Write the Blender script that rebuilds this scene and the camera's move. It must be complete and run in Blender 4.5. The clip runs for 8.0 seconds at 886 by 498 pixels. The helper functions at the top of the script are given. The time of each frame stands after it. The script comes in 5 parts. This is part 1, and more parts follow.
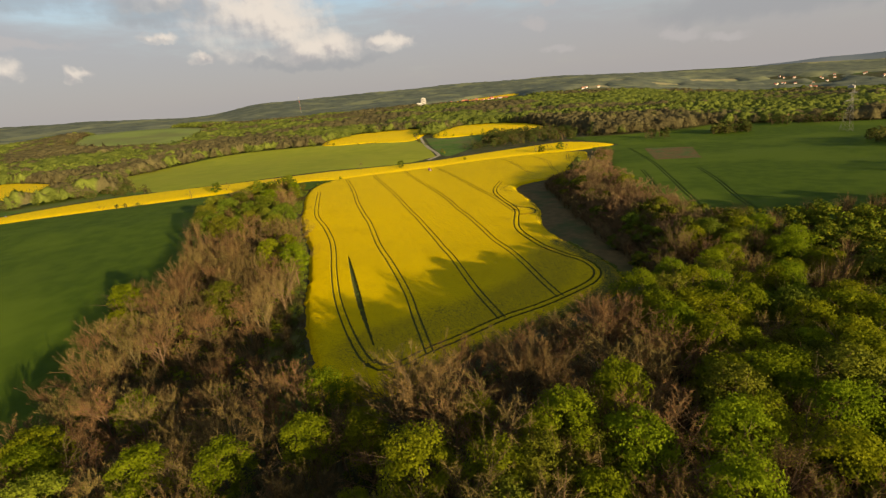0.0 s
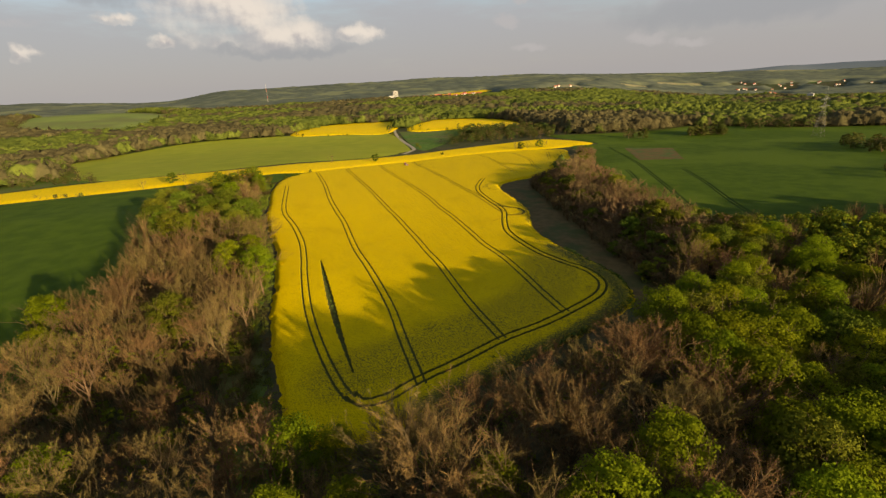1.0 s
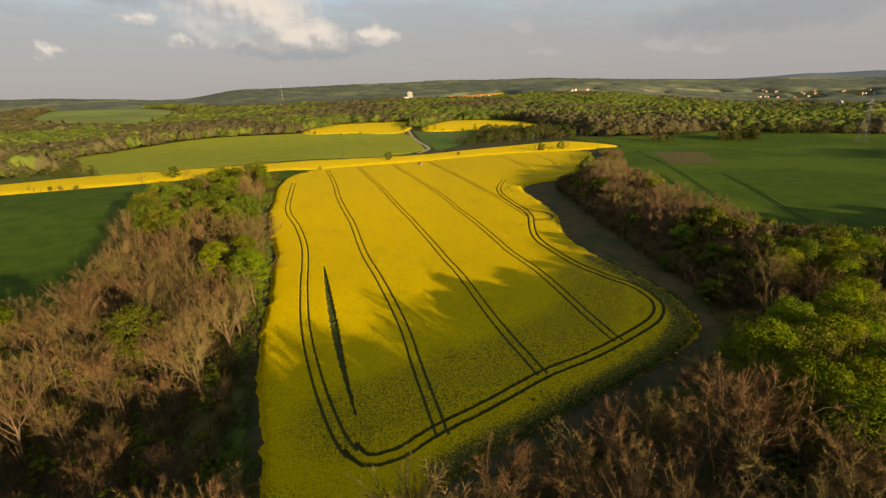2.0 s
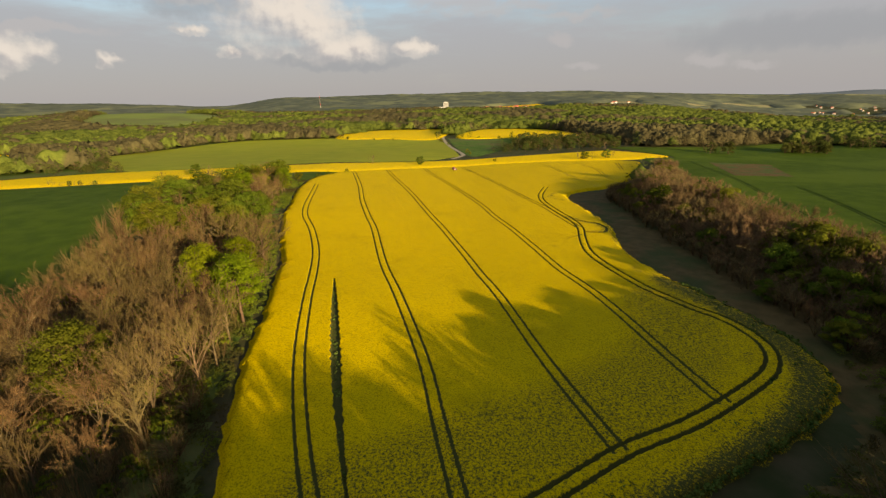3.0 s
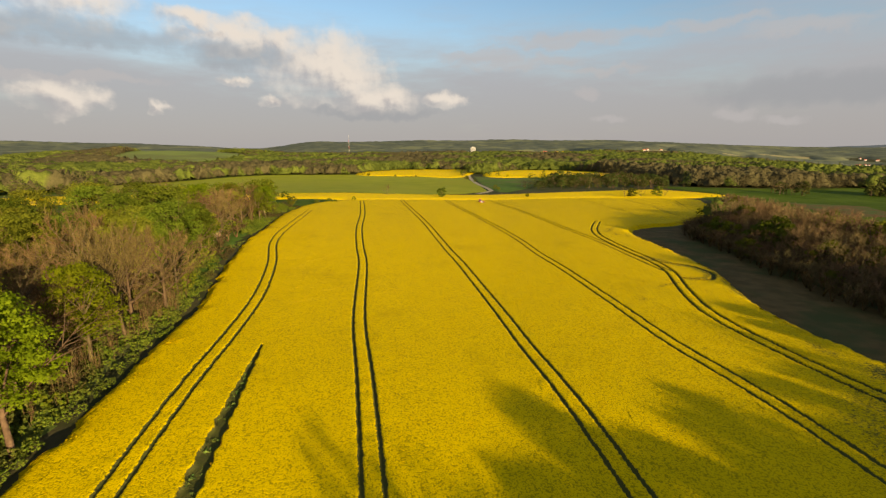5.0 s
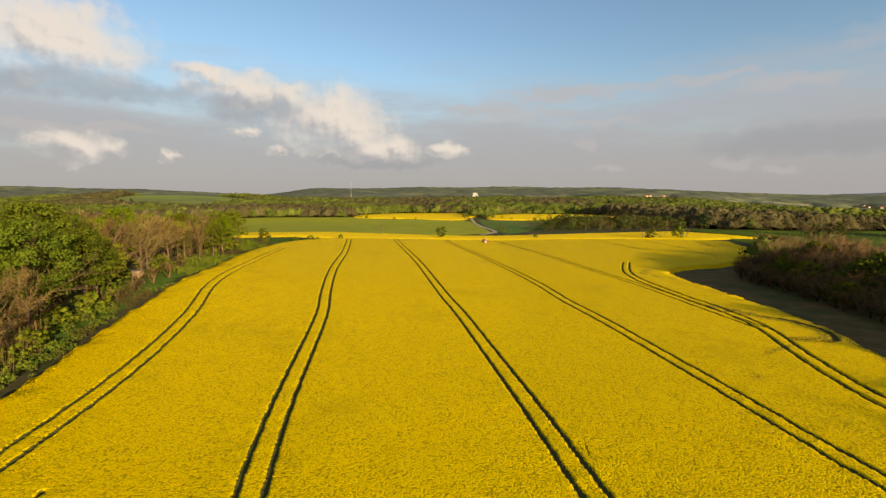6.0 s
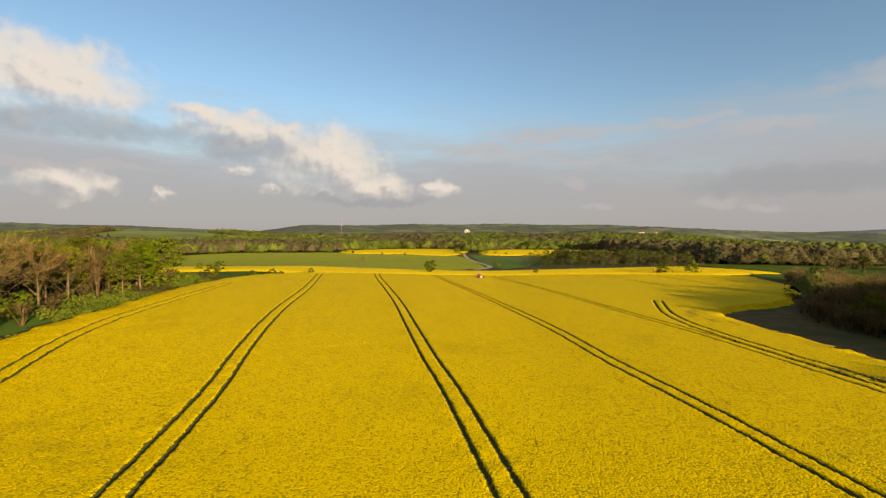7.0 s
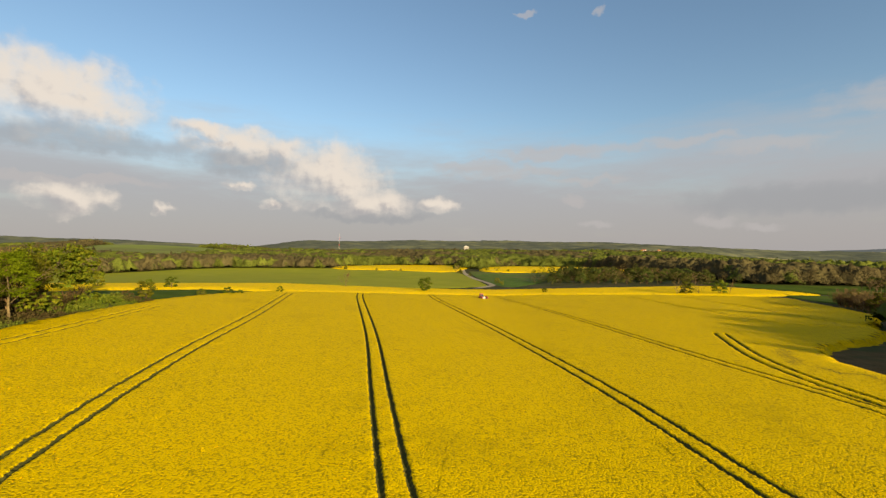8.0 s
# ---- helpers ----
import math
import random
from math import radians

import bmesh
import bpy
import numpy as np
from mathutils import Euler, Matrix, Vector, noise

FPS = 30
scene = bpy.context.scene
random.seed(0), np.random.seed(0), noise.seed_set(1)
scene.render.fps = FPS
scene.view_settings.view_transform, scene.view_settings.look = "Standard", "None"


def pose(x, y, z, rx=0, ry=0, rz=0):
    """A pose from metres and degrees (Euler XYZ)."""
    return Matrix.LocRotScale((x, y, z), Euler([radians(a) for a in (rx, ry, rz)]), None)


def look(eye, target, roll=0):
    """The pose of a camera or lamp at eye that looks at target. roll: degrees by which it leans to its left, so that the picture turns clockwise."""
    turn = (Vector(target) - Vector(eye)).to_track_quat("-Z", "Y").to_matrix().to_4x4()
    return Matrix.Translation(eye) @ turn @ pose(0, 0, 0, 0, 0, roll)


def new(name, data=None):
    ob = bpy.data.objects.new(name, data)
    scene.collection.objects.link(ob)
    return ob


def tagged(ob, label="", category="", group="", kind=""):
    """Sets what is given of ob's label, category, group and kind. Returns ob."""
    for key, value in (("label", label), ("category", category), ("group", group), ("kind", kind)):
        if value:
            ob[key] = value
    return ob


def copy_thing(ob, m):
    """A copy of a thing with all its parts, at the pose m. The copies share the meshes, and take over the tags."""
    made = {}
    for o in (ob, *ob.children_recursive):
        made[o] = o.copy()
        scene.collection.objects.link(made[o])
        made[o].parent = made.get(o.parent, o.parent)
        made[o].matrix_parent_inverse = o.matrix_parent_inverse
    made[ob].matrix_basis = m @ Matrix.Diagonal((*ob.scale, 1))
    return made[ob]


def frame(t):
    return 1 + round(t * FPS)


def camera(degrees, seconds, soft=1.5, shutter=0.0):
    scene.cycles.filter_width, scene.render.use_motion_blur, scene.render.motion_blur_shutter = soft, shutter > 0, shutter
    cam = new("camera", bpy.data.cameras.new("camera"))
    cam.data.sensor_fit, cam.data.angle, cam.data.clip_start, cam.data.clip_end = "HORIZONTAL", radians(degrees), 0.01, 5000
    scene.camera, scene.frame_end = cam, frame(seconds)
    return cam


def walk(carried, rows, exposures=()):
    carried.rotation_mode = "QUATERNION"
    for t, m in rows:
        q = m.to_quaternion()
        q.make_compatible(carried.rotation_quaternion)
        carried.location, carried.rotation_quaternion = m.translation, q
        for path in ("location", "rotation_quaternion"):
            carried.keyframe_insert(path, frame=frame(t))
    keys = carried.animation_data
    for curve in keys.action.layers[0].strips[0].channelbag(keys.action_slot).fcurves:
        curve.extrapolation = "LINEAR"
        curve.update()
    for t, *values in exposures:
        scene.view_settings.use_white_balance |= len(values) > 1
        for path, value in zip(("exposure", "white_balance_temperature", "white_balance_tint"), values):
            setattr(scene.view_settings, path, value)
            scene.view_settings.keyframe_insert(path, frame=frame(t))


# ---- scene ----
cam = camera(88.2, 8.0, soft=1.35)
METRES, EYE, TILT, LEAN, TURN = 235.0, 65.0, -19.6, 5.1, 0.0
ROWS = [
    (0.0, 0.0, 0.0, 0.0, 0.0, 0.0, -0.0),
    (0.5, -0.0148, 0.0377, 0.0082, -2.52, -0.46, 0.13),
    (1.0, -0.0256, 0.0843, 0.0151, -3.85, -0.57, -0.8),
    (2.5, -0.0361, 0.2401, 0.0218, -1.04, 0.26, -3.39),
    (3.0, -0.036, 0.3008, 0.0224, 1.21, 0.9, -4.38),
    (3.5, -0.0357, 0.3587, 0.0233, 2.79, 1.31, -5.8),
    (4.0, -0.0359, 0.4234, 0.0246, 3.58, 2.5, -6.17),
    (5.5, -0.04, 0.6173, 0.0354, 4.2, 8.98, -6.51),
    (6.0, -0.0431, 0.6976, 0.0455, 4.32, 12.08, -6.63),
    (6.5, -0.0467, 0.7696, 0.0578, 3.88, 14.78, -6.44),
    (7.0, -0.051, 0.8442, 0.0749, 3.33, 16.88, -6.36),
    (7.5, -0.0543, 0.9114, 0.0931, 3.21, 18.14, -6.58),
    (8.0, -0.0584, 0.9837, 0.1154, 3.11, 18.99, -6.7),
]
walk(cam, [(t, pose(0, 0, EYE, TILT, LEAN, TURN) @ pose(METRES * x, METRES * y, METRES * z, 90 + pitch, roll, yaw)) for t, x, y, z, yaw, pitch, roll in ROWS], [(0.0, 1.27, 6850, 9), (8.0, 1.27, 6850, 9)])

# ---------------------------------------------------------------- light
SUN_AZ, SUN_EL = 140.0, 11.0     # degrees clockwise from +y, and above the horizon

sun_data = bpy.data.lights.new("sun", "SUN")
sun_data.energy, sun_data.angle, sun_data.color = 5.0, radians(0.6), (1.0, 0.77, 0.44)
sun = new("sun", sun_data)
to_sun = Vector((math.sin(radians(SUN_AZ)) * math.cos(radians(SUN_EL)), math.cos(radians(SUN_AZ)) * math.cos(radians(SUN_EL)), math.sin(radians(SUN_EL))))
sun.matrix_world = look(to_sun * 300, (0, 0, 0))

# clouds: azimuth, elevation, half width, half height (degrees)
CLOUDS = [
    (-46.5, 13.7, 9.6, 4.8), (-57, 15, 9, 5.5), (-32.6, 12.6, 3.2, 1.5), (-28.5, 11.2, 7.0, 2.4), (-19.2, 7.9, 7.4, 5.0), (-14.6, 5.3, 6.2, 2.3),
    (-29.3, 7.0, 2.4, 0.9), (-25.6, 4.8, 2.0, 0.8), (-5.6, 5.1, 2.6, 1.4), (-44.7, 4.5, 4.0, 2.1), (-36.7, 3.8, 1.4, 0.9),
]
SHADES = [(-43, 10.4, 12, 1.5), (-29, 9.5, 7, 1.6), (-50, 10.6, 10, 1.6), (34, 5, 14, 2.0), (-14, 3.6, 9, 0.7)]
WISPS = [(25.8, 2.9, 2.4, 0.9), (29.5, 2.2, 2.4, 0.6), (10.9, 5.5, 2.0, 0.9), (13.5, 2.6, 2.8, 0.6), (5.0, 26.5, 1.3, 0.4), (13.5, 26.0, 0.9, 0.5), (10, 11.4, 14, 1.0), (-2, 10.2, 6, 0.7), (22, 11.6, 8, 0.8), (31, 10.6, 6, 1.0), (41, 13.8, 8, 1.8), (3, 9.4, 10, 0.9), (-44, 6.6, 10, 0.7), (12, 8.0, 6, 0.6)]


class Wires:
    """Short hand for building node trees."""

    def __init__(self, tree):
        self.tree = tree

    def node(self, kind, **values):
        n = self.tree.nodes.new(kind)
        for key, value in values.items():
            n.inputs[key.replace("_", " ")].default_value = value
        return n

    def join(self, a, b):
        self.tree.links.new(a, b)

    def math(self, op, a, b=None, c=None):
        n = self.tree.nodes.new("ShaderNodeMath")
        n.operation = op
        for i, v in enumerate((a, b, c)):
            if v is None:
                continue
            if isinstance(v, (int, float)):
                n.inputs[i].default_value = v
            else:
                self.join(v, n.inputs[i])
        return n.outputs[0]

    def noise(self, vector, scale, detail=4.0, rough=0.55):
        n = self.node("ShaderNodeTexNoise", Scale=scale, Detail=detail, Roughness=rough)
        if vector is not None:
            self.join(vector, n.inputs["Vector"])
        return n.outputs["Fac"]

    def step(self, v, lo, hi, a=0.0, b=1.0):
        n = self.tree.nodes.new("ShaderNodeMapRange")
        n.interpolation_type = "SMOOTHSTEP"
        self.join(v, n.inputs[0])
        for i, x in enumerate((lo, hi, a, b)):
            n.inputs[i + 1].default_value = x
        return n.outputs[0]

    def mix(self, fac, a, b):
        n = self.tree.nodes.new("ShaderNodeMix")
        n.data_type = "RGBA"
        for socket, v in ((n.inputs[0], fac), (n.inputs[6], a), (n.inputs[7], b)):
            if isinstance(v, (int, float)):
                socket.default_value = v
            elif isinstance(v, tuple):
                socket.default_value = (*v, 1.0)
            else:
                self.join(v, socket)
        return n.outputs[2]


def build_world():
    world = bpy.data.worlds.new("evening_sky")
    world.use_nodes = True
    scene.world = world
    w = Wires(world.node_tree)
    world.node_tree.nodes.clear()
    sky = w.tree.nodes.new("ShaderNodeTexSky")
    sky.sky_type, sky.sun_disc = "NISHITA", False
    sky.sun_elevation, sky.sun_rotation = radians(SUN_EL), radians(SUN_AZ)
    sky.air_density, sky.dust_density, sky.ozone_density = 1.0, 0.8, 2.0
    coord = w.tree.nodes.new("ShaderNodeTexCoord").outputs["Generated"]
    xyz = w.tree.nodes.new("ShaderNodeSeparateXYZ")
    w.join(coord, xyz.inputs[0])
    deg = 180 / math.pi
    az = w.math("MULTIPLY", w.math("ARCTAN2", xyz.outputs[0], xyz.outputs[1]), deg)
    el = w.math("MULTIPLY", w.math("ARCSINE", xyz.outputs[2]), deg)
    flat = w.tree.nodes.new("ShaderNodeCombineXYZ")
    w.join(az, flat.inputs[0])
    w.join(el, flat.inputs[1])
    plane = flat.outputs[0]
    warp = w.node("ShaderNodeTexNoise", Scale=0.34, Detail=4.0, Roughness=0.55)
    w.join(plane, warp.inputs["Vector"])
    push = w.tree.nodes.new("ShaderNodeVectorMath")
    push.operation = "MULTIPLY_ADD"
    w.join(warp.outputs["Color"], push.inputs[0])
    push.inputs[1].default_value = (5.0, 3.2, 0)
    push.inputs[2].default_value = (-2.5, -1.6, 0)
    bent = w.tree.nodes.new("ShaderNodeVectorMath")
    bent.operation = "ADD"
    w.join(plane, bent.inputs[0])
    w.join(push.outputs[0], bent.inputs[1])
    bxyz = w.tree.nodes.new("ShaderNodeSeparateXYZ")
    w.join(bent.outputs[0], bxyz.inputs[0])
    billow = w.noise(plane, 0.36, 6.0, 0.52)
    crumbs = w.noise(plane, 1.5, 5.0, 0.6)
    shifted = w.tree.nodes.new("ShaderNodeVectorMath")
    shifted.operation = "ADD"
    w.join(plane, shifted.inputs[0])
    shifted.inputs[1].default_value = (0.5, 0.6, 0)
    billow_lit = w.noise(shifted.outputs[0], 0.36, 5.0, 0.5)

    def heap_of(spots, under):
        field, rise = None, None
        for a, e, wa, we in spots:
            dx = w.math("DIVIDE", w.math("SUBTRACT", bxyz.outputs[0], a), wa)
            up = w.math("DIVIDE", w.math("SUBTRACT", bxyz.outputs[1], e), we)
            dy = w.math("MAXIMUM", up, w.math("MULTIPLY", up, -under))
            r = w.math("ADD", w.math("MULTIPLY", dx, dx), w.math("MULTIPLY", dy, dy))
            v = w.math("SUBTRACT", 1.0, r)
            lift = w.math("MULTIPLY", w.math("MAXIMUM", v, 0.0), w.math("ADD", w.math("MULTIPLY", dx, 0.6), up))
            field = v if field is None else w.math("MAXIMUM", field, v)
            rise = lift if rise is None else w.math("ADD", rise, lift)
        return w.math("MAXIMUM", field, -1.0), rise

    field, rise = heap_of(CLOUDS, 1.3)
    puff = w.math("ADD", field, w.math("MULTIPLY", w.math("SUBTRACT", billow, 0.5), 1.5))
    puff = w.math("ADD", puff, w.math("MULTIPLY", w.math("SUBTRACT", crumbs, 0.5), 0.3))
    mask = w.math("MULTIPLY", w.step(puff, -0.30, 0.95, 0.0, 0.97), w.step(rise, -0.6, 0.15, 0.25, 1.0))
    relief = w.math("MULTIPLY", w.math("SUBTRACT", billow, billow_lit), 2.2)
    lit = w.step(w.math("ADD", w.math("ADD", relief, w.math("MULTIPLY", rise, 0.9)), 0.2), -0.5, 0.45)
    puff_colour = w.mix(lit, (0.50, 0.475, 0.50), (0.95, 0.86, 0.78))
    # thin layered veil that thickens towards the horizon
    stretch = w.node("ShaderNodeMapping")
    w.join(plane, stretch.inputs[0])
    stretch.inputs["Scale"].default_value = (0.05, 0.24, 1)
    layers = w.noise(stretch.outputs[0], 1.0, 6.0, 0.6)
    low = w.step(el, 3.0, 23.0, 0.36, -0.34)
    veil = w.step(w.math("ADD", w.math("ADD", w.math("MULTIPLY", layers, 0.6), 0.2), low), 0.36, 0.84, 0.0, 0.95)
    # warm veil overhead and behind, out of view, added to tint the fill light
    over = w.math("MAXIMUM", w.step(el, 36.0, 54.0), w.step(xyz.outputs[1], 0.05, -0.35))
    veil = w.math("MAXIMUM", veil, w.math("MULTIPLY", over, w.step(layers, 0.25, 0.6, 0.30, 0.75)))
    wisp, _ = heap_of(WISPS, 1.0)
    wisp = w.step(w.math("ADD", wisp, w.math("MULTIPLY", w.math("SUBTRACT", layers, 0.5), 2.0)), 0.0, 1.0, 0.0, 0.55)
    shade, _ = heap_of(SHADES, 1.0)
    shade = w.step(w.math("ADD", shade, w.math("MULTIPLY", w.math("SUBTRACT", billow, 0.5), 0.8)), -0.1, 1.0, 0.0, 0.52)
    veil_colour = w.mix(w.step(el, 0.0, 13.0), (0.47, 0.45, 0.465), (0.51, 0.53, 0.59))
    veil_colour = w.mix(over, veil_colour, (0.43, 0.40, 0.375))
    base = w.tree.nodes.new("ShaderNodeVectorMath")
    base.operation = "SCALE"
    tint = w.tree.nodes.new("ShaderNodeVectorMath")
    tint.operation = "MULTIPLY"
    w.join(sky.outputs[0], tint.inputs[0])
    tint.inputs[1].default_value = (0.98, 1.0, 1.02)
    w.join(tint.outputs[0], base.inputs[0])
    base.inputs["Scale"].default_value = 0.078
    gain = 0.355
    colour = w.mix(veil, base.outputs[0], w.mix(gain, (0, 0, 0), veil_colour))
    colour = w.mix(wisp, colour, w.mix(gain, (0, 0, 0), (0.60, 0.57, 0.58)))
    colour = w.mix(mask, colour, w.mix(gain, (0, 0, 0), puff_colour))
    colour = w.mix(shade, colour, w.mix(gain, (0, 0, 0), (0.37, 0.39, 0.43)))
    back = w.tree.nodes.new("ShaderNodeBackground")
    back.inputs["Strength"].default_value = 1.0
    w.join(colour, back.inputs["Color"])
    out = w.tree.nodes.new("ShaderNodeOutputWorld")
    w.join(back.outputs[0], out.inputs[0])


build_world()


# ---------------------------------------------------------------- materials
def material(name, dark, light, scale, rough=0.85, third=None, third_scale=0.02, bump=0.0, bump_scale=3.0, vary="", shift=0.25, thin=0.0, metal=0.0, gloss=0.03, third_range=(0.45, 0.62)):
    """Two tones by noise, a third by a wider noise, own variation by object or island, relief; thin: light that shines through leaves."""
    m = bpy.data.materials.new(name)
    m.use_nodes = True
    w = Wires(m.node_tree)
    m.node_tree.nodes.clear()
    place = w.tree.nodes.new("ShaderNodeNewGeometry")
    at = place.outputs["Position"]
    colour = w.mix(w.step(w.noise(at, scale, 5.0), 0.32, 0.68), dark, light)
    if third:
        colour = w.mix(w.step(w.noise(at, third_scale, 4.0), *third_range), colour, third)
    if vary:
        if vary == "island":
            r = place.outputs["Random Per Island"]
        else:
            r = w.tree.nodes.new("ShaderNodeObjectInfo").outputs["Random"]
        hsv = w.node("ShaderNodeHueSaturation")
        w.join(w.step(r, 0.0, 1.0, 1 - shift, 1 + shift), hsv.inputs["Value"])
        w.join(w.step(w.math("FRACT", w.math("MULTIPLY", r, 7.3)), 0.0, 1.0, 0.5 - shift * 0.09, 0.5 + shift * 0.07), hsv.inputs["Hue"])
        w.join(colour, hsv.inputs["Color"])
        colour = hsv.outputs[0]
    out = w.tree.nodes.new("ShaderNodeOutputMaterial")
    shader = w.node("ShaderNodeBsdfPrincipled", Roughness=rough, Metallic=metal)
    shader.inputs["Specular IOR Level"].default_value = gloss
    w.join(colour, shader.inputs["Base Color"])
    if bump:
        b = w.node("ShaderNodeBump", Strength=bump, Distance=0.3)
        w.join(w.noise(at, bump_scale, 6.0), b.inputs["Height"])
        w.join(b.outputs[0], shader.inputs["Normal"])
    if thin:
        t = w.tree.nodes.new("ShaderNodeBsdfTranslucent")
        w.join(colour, t.inputs["Color"])
        mixed = w.node("ShaderNodeMixShader", Fac=thin)
        w.join(shader.outputs[0], mixed.inputs[1])
        w.join(t.outputs[0], mixed.inputs[2])
        w.join(mixed.outputs[0], out.inputs[0])
    else:
        w.join(shader.outputs[0], out.inputs[0])
    return m


def crop_material(name, flower, flower_low, stem, grain):
    """Flowering crop: yellow heads over green; the attribute bare tells where wheels have pressed the plants down, and
    also darkens rut walls and the front crop as painted shade.
    """
    m = bpy.data.materials.new(name)
    m.use_nodes = True
    w = Wires(m.node_tree)
    m.node_tree.nodes.clear()
    place = w.tree.nodes.new("ShaderNodeNewGeometry")
    at = place.outputs["Position"]
    cell = w.node("ShaderNodeTexVoronoi", Scale=grain, Randomness=1.0)
    w.join(at, cell.inputs["Vector"])
    clump = w.noise(at, grain * 0.45, 5.0, 0.75)
    heads = w.math("SUBTRACT", w.math("ADD", clump, 0.28), w.math("MULTIPLY", cell.outputs["Distance"], 0.62))
    colour = w.mix(w.step(heads, 0.22, 0.52), flower_low, flower)
    patch = w.math("ADD", w.noise(at, 0.05, 5.0, 0.65), w.math("MULTIPLY", w.noise(at, 0.5, 3.0), 0.25))
    colour = w.mix(w.step(patch, 0.66, 0.86, 0.0, 0.35), colour, flower_low)
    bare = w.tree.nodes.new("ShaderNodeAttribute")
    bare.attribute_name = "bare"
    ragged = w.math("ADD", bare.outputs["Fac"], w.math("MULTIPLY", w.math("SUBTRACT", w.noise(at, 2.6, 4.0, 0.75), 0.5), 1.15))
    # stem and soil tones; the dark also stands for shade inside the ruts
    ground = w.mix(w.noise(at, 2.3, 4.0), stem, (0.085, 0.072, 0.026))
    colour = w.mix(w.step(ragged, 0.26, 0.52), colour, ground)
    shader = w.node("ShaderNodeBsdfPrincipled", Roughness=0.8)
    shader.inputs["Specular IOR Level"].default_value = 0.03
    w.join(colour, shader.inputs["Base Color"])
    b = w.node("ShaderNodeBump", Strength=0.42, Distance=0.2)
    w.join(heads, b.inputs["Height"])
    w.join(b.outputs[0], shader.inputs["Normal"])
    out = w.tree.nodes.new("ShaderNodeOutputMaterial")
    w.join(shader.outputs[0], out.inputs[0])
    return m


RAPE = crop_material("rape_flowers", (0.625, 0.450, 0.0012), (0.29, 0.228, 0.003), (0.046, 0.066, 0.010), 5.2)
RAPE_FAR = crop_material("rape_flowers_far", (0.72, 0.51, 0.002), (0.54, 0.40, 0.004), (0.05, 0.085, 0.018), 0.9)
HEAD = material("rape_heads", (0.46, 0.315, 0.002), (0.56, 0.39, 0.003), 0.9, vary="island", shift=0.16, thin=0.25)
RAPE_LEAF = material("rape_leaf", (0.05, 0.09, 0.02), (0.12, 0.16, 0.03), 0.8, vary="island")
WHEAT = material("young_wheat", (0.040, 0.071, 0.006), (0.060, 0.096, 0.008), 0.12, third=(0.072, 0.110, 0.010), third_scale=0.012, bump=0.3, bump_scale=4.0)
WHEAT_PALE = material("pale_wheat", (0.215, 0.24, 0.020), (0.26, 0.28, 0.026), 0.05, third=(0.24, 0.255, 0.024), third_scale=0.01, bump=0.3, bump_scale=2.0)
MEADOW = material("meadow", (0.060, 0.115, 0.018), (0.095, 0.155, 0.028), 0.15, third=(0.11, 0.12, 0.04), bump=0.4, bump_scale=2.0)
SOIL = material("ploughed_soil", (0.095, 0.068, 0.028), (0.135, 0.095, 0.042), 0.5, third=(0.07, 0.10, 0.03), third_scale=0.08, bump=0.5)
MARGIN = material("field_margin", (0.085, 0.064, 0.026), (0.125, 0.090, 0.038), 0.3, third=(0.060, 0.068, 0.024), third_scale=0.06, bump=0.5, bump_scale=2.5)
EARTH = material("woodland_ground", (0.035, 0.045, 0.016), (0.075, 0.065, 0.035), 0.12, third=(0.05, 0.085, 0.022), third_scale=0.004, bump=0.5, bump_scale=1.0)
GRAVEL = material("gravel_track", (0.27, 0.24, 0.18), (0.36, 0.32, 0.24), 0.6, bump=0.3)
BARK = material("bark", (0.085, 0.062, 0.034), (0.15, 0.11, 0.060), 1.3, vary="object", shift=0.25, bump=0.5, bump_scale=6)
TWIG = material("twigs", (0.098, 0.067, 0.025), (0.170, 0.117, 0.043), 0.5, vary="object", shift=0.30)
TWIG_FAR = material("twigs_far", (0.080, 0.058, 0.024), (0.135, 0.096, 0.040), 0.2, vary="island", shift=0.35)
LEAF = material("spring_leaves", (0.112, 0.146, 0.006), (0.190, 0.226, 0.010), 0.35, vary="object", shift=0.20, thin=0.5)
LEAF_DEEP = material("deep_leaves", (0.076, 0.098, 0.009), (0.130, 0.152, 0.014), 0.35, vary="object", shift=0.30, thin=0.3)
# far woods: the grey in these greens is haze put into the colour
LEAF_HAZE = material("hazed_hill_woodland", (0.066, 0.080, 0.064), (0.118, 0.132, 0.090), 0.014, third=(0.150, 0.165, 0.094), third_scale=0.0034, bump=1.0, bump_scale=0.04, third_range=(0.54, 0.60))
# far fields, paled in the base colour to stand for haze
FIELD_HAZE = material("hazed_far_field", (0.22, 0.20, 0.11), (0.29, 0.26, 0.14), 0.01, third=(0.20, 0.22, 0.10), third_scale=0.006)
# forest hills with distance haze mixed into the base colour as blue
HILL_HAZE = material("hazed_forest_hills", (0.105, 0.135, 0.175), (0.125, 0.155, 0.190), 0.002, third=(0.14, 0.165, 0.19), third_scale=0.0008)
MEADOW_FAR = material("far_meadow", (0.13, 0.175, 0.045), (0.17, 0.21, 0.055), 0.01, third=(0.12, 0.13, 0.05), third_scale=0.004)
LEAF_LOW = material("undergrowth_leaves", (0.084, 0.122, 0.012), (0.140, 0.178, 0.021), 0.12, third=(0.070, 0.056, 0.022), third_scale=0.05, vary="island", shift=0.25, thin=0.3)
TWIG_DARK = material("thicket_twigs", (0.135, 0.096, 0.042), (0.215, 0.150, 0.068), 0.4, vary="object", shift=0.28)
TWIG_POLE = material("sapling_twigs", (0.085, 0.060, 0.024), (0.150, 0.104, 0.042), 0.3, vary="island", shift=0.35)
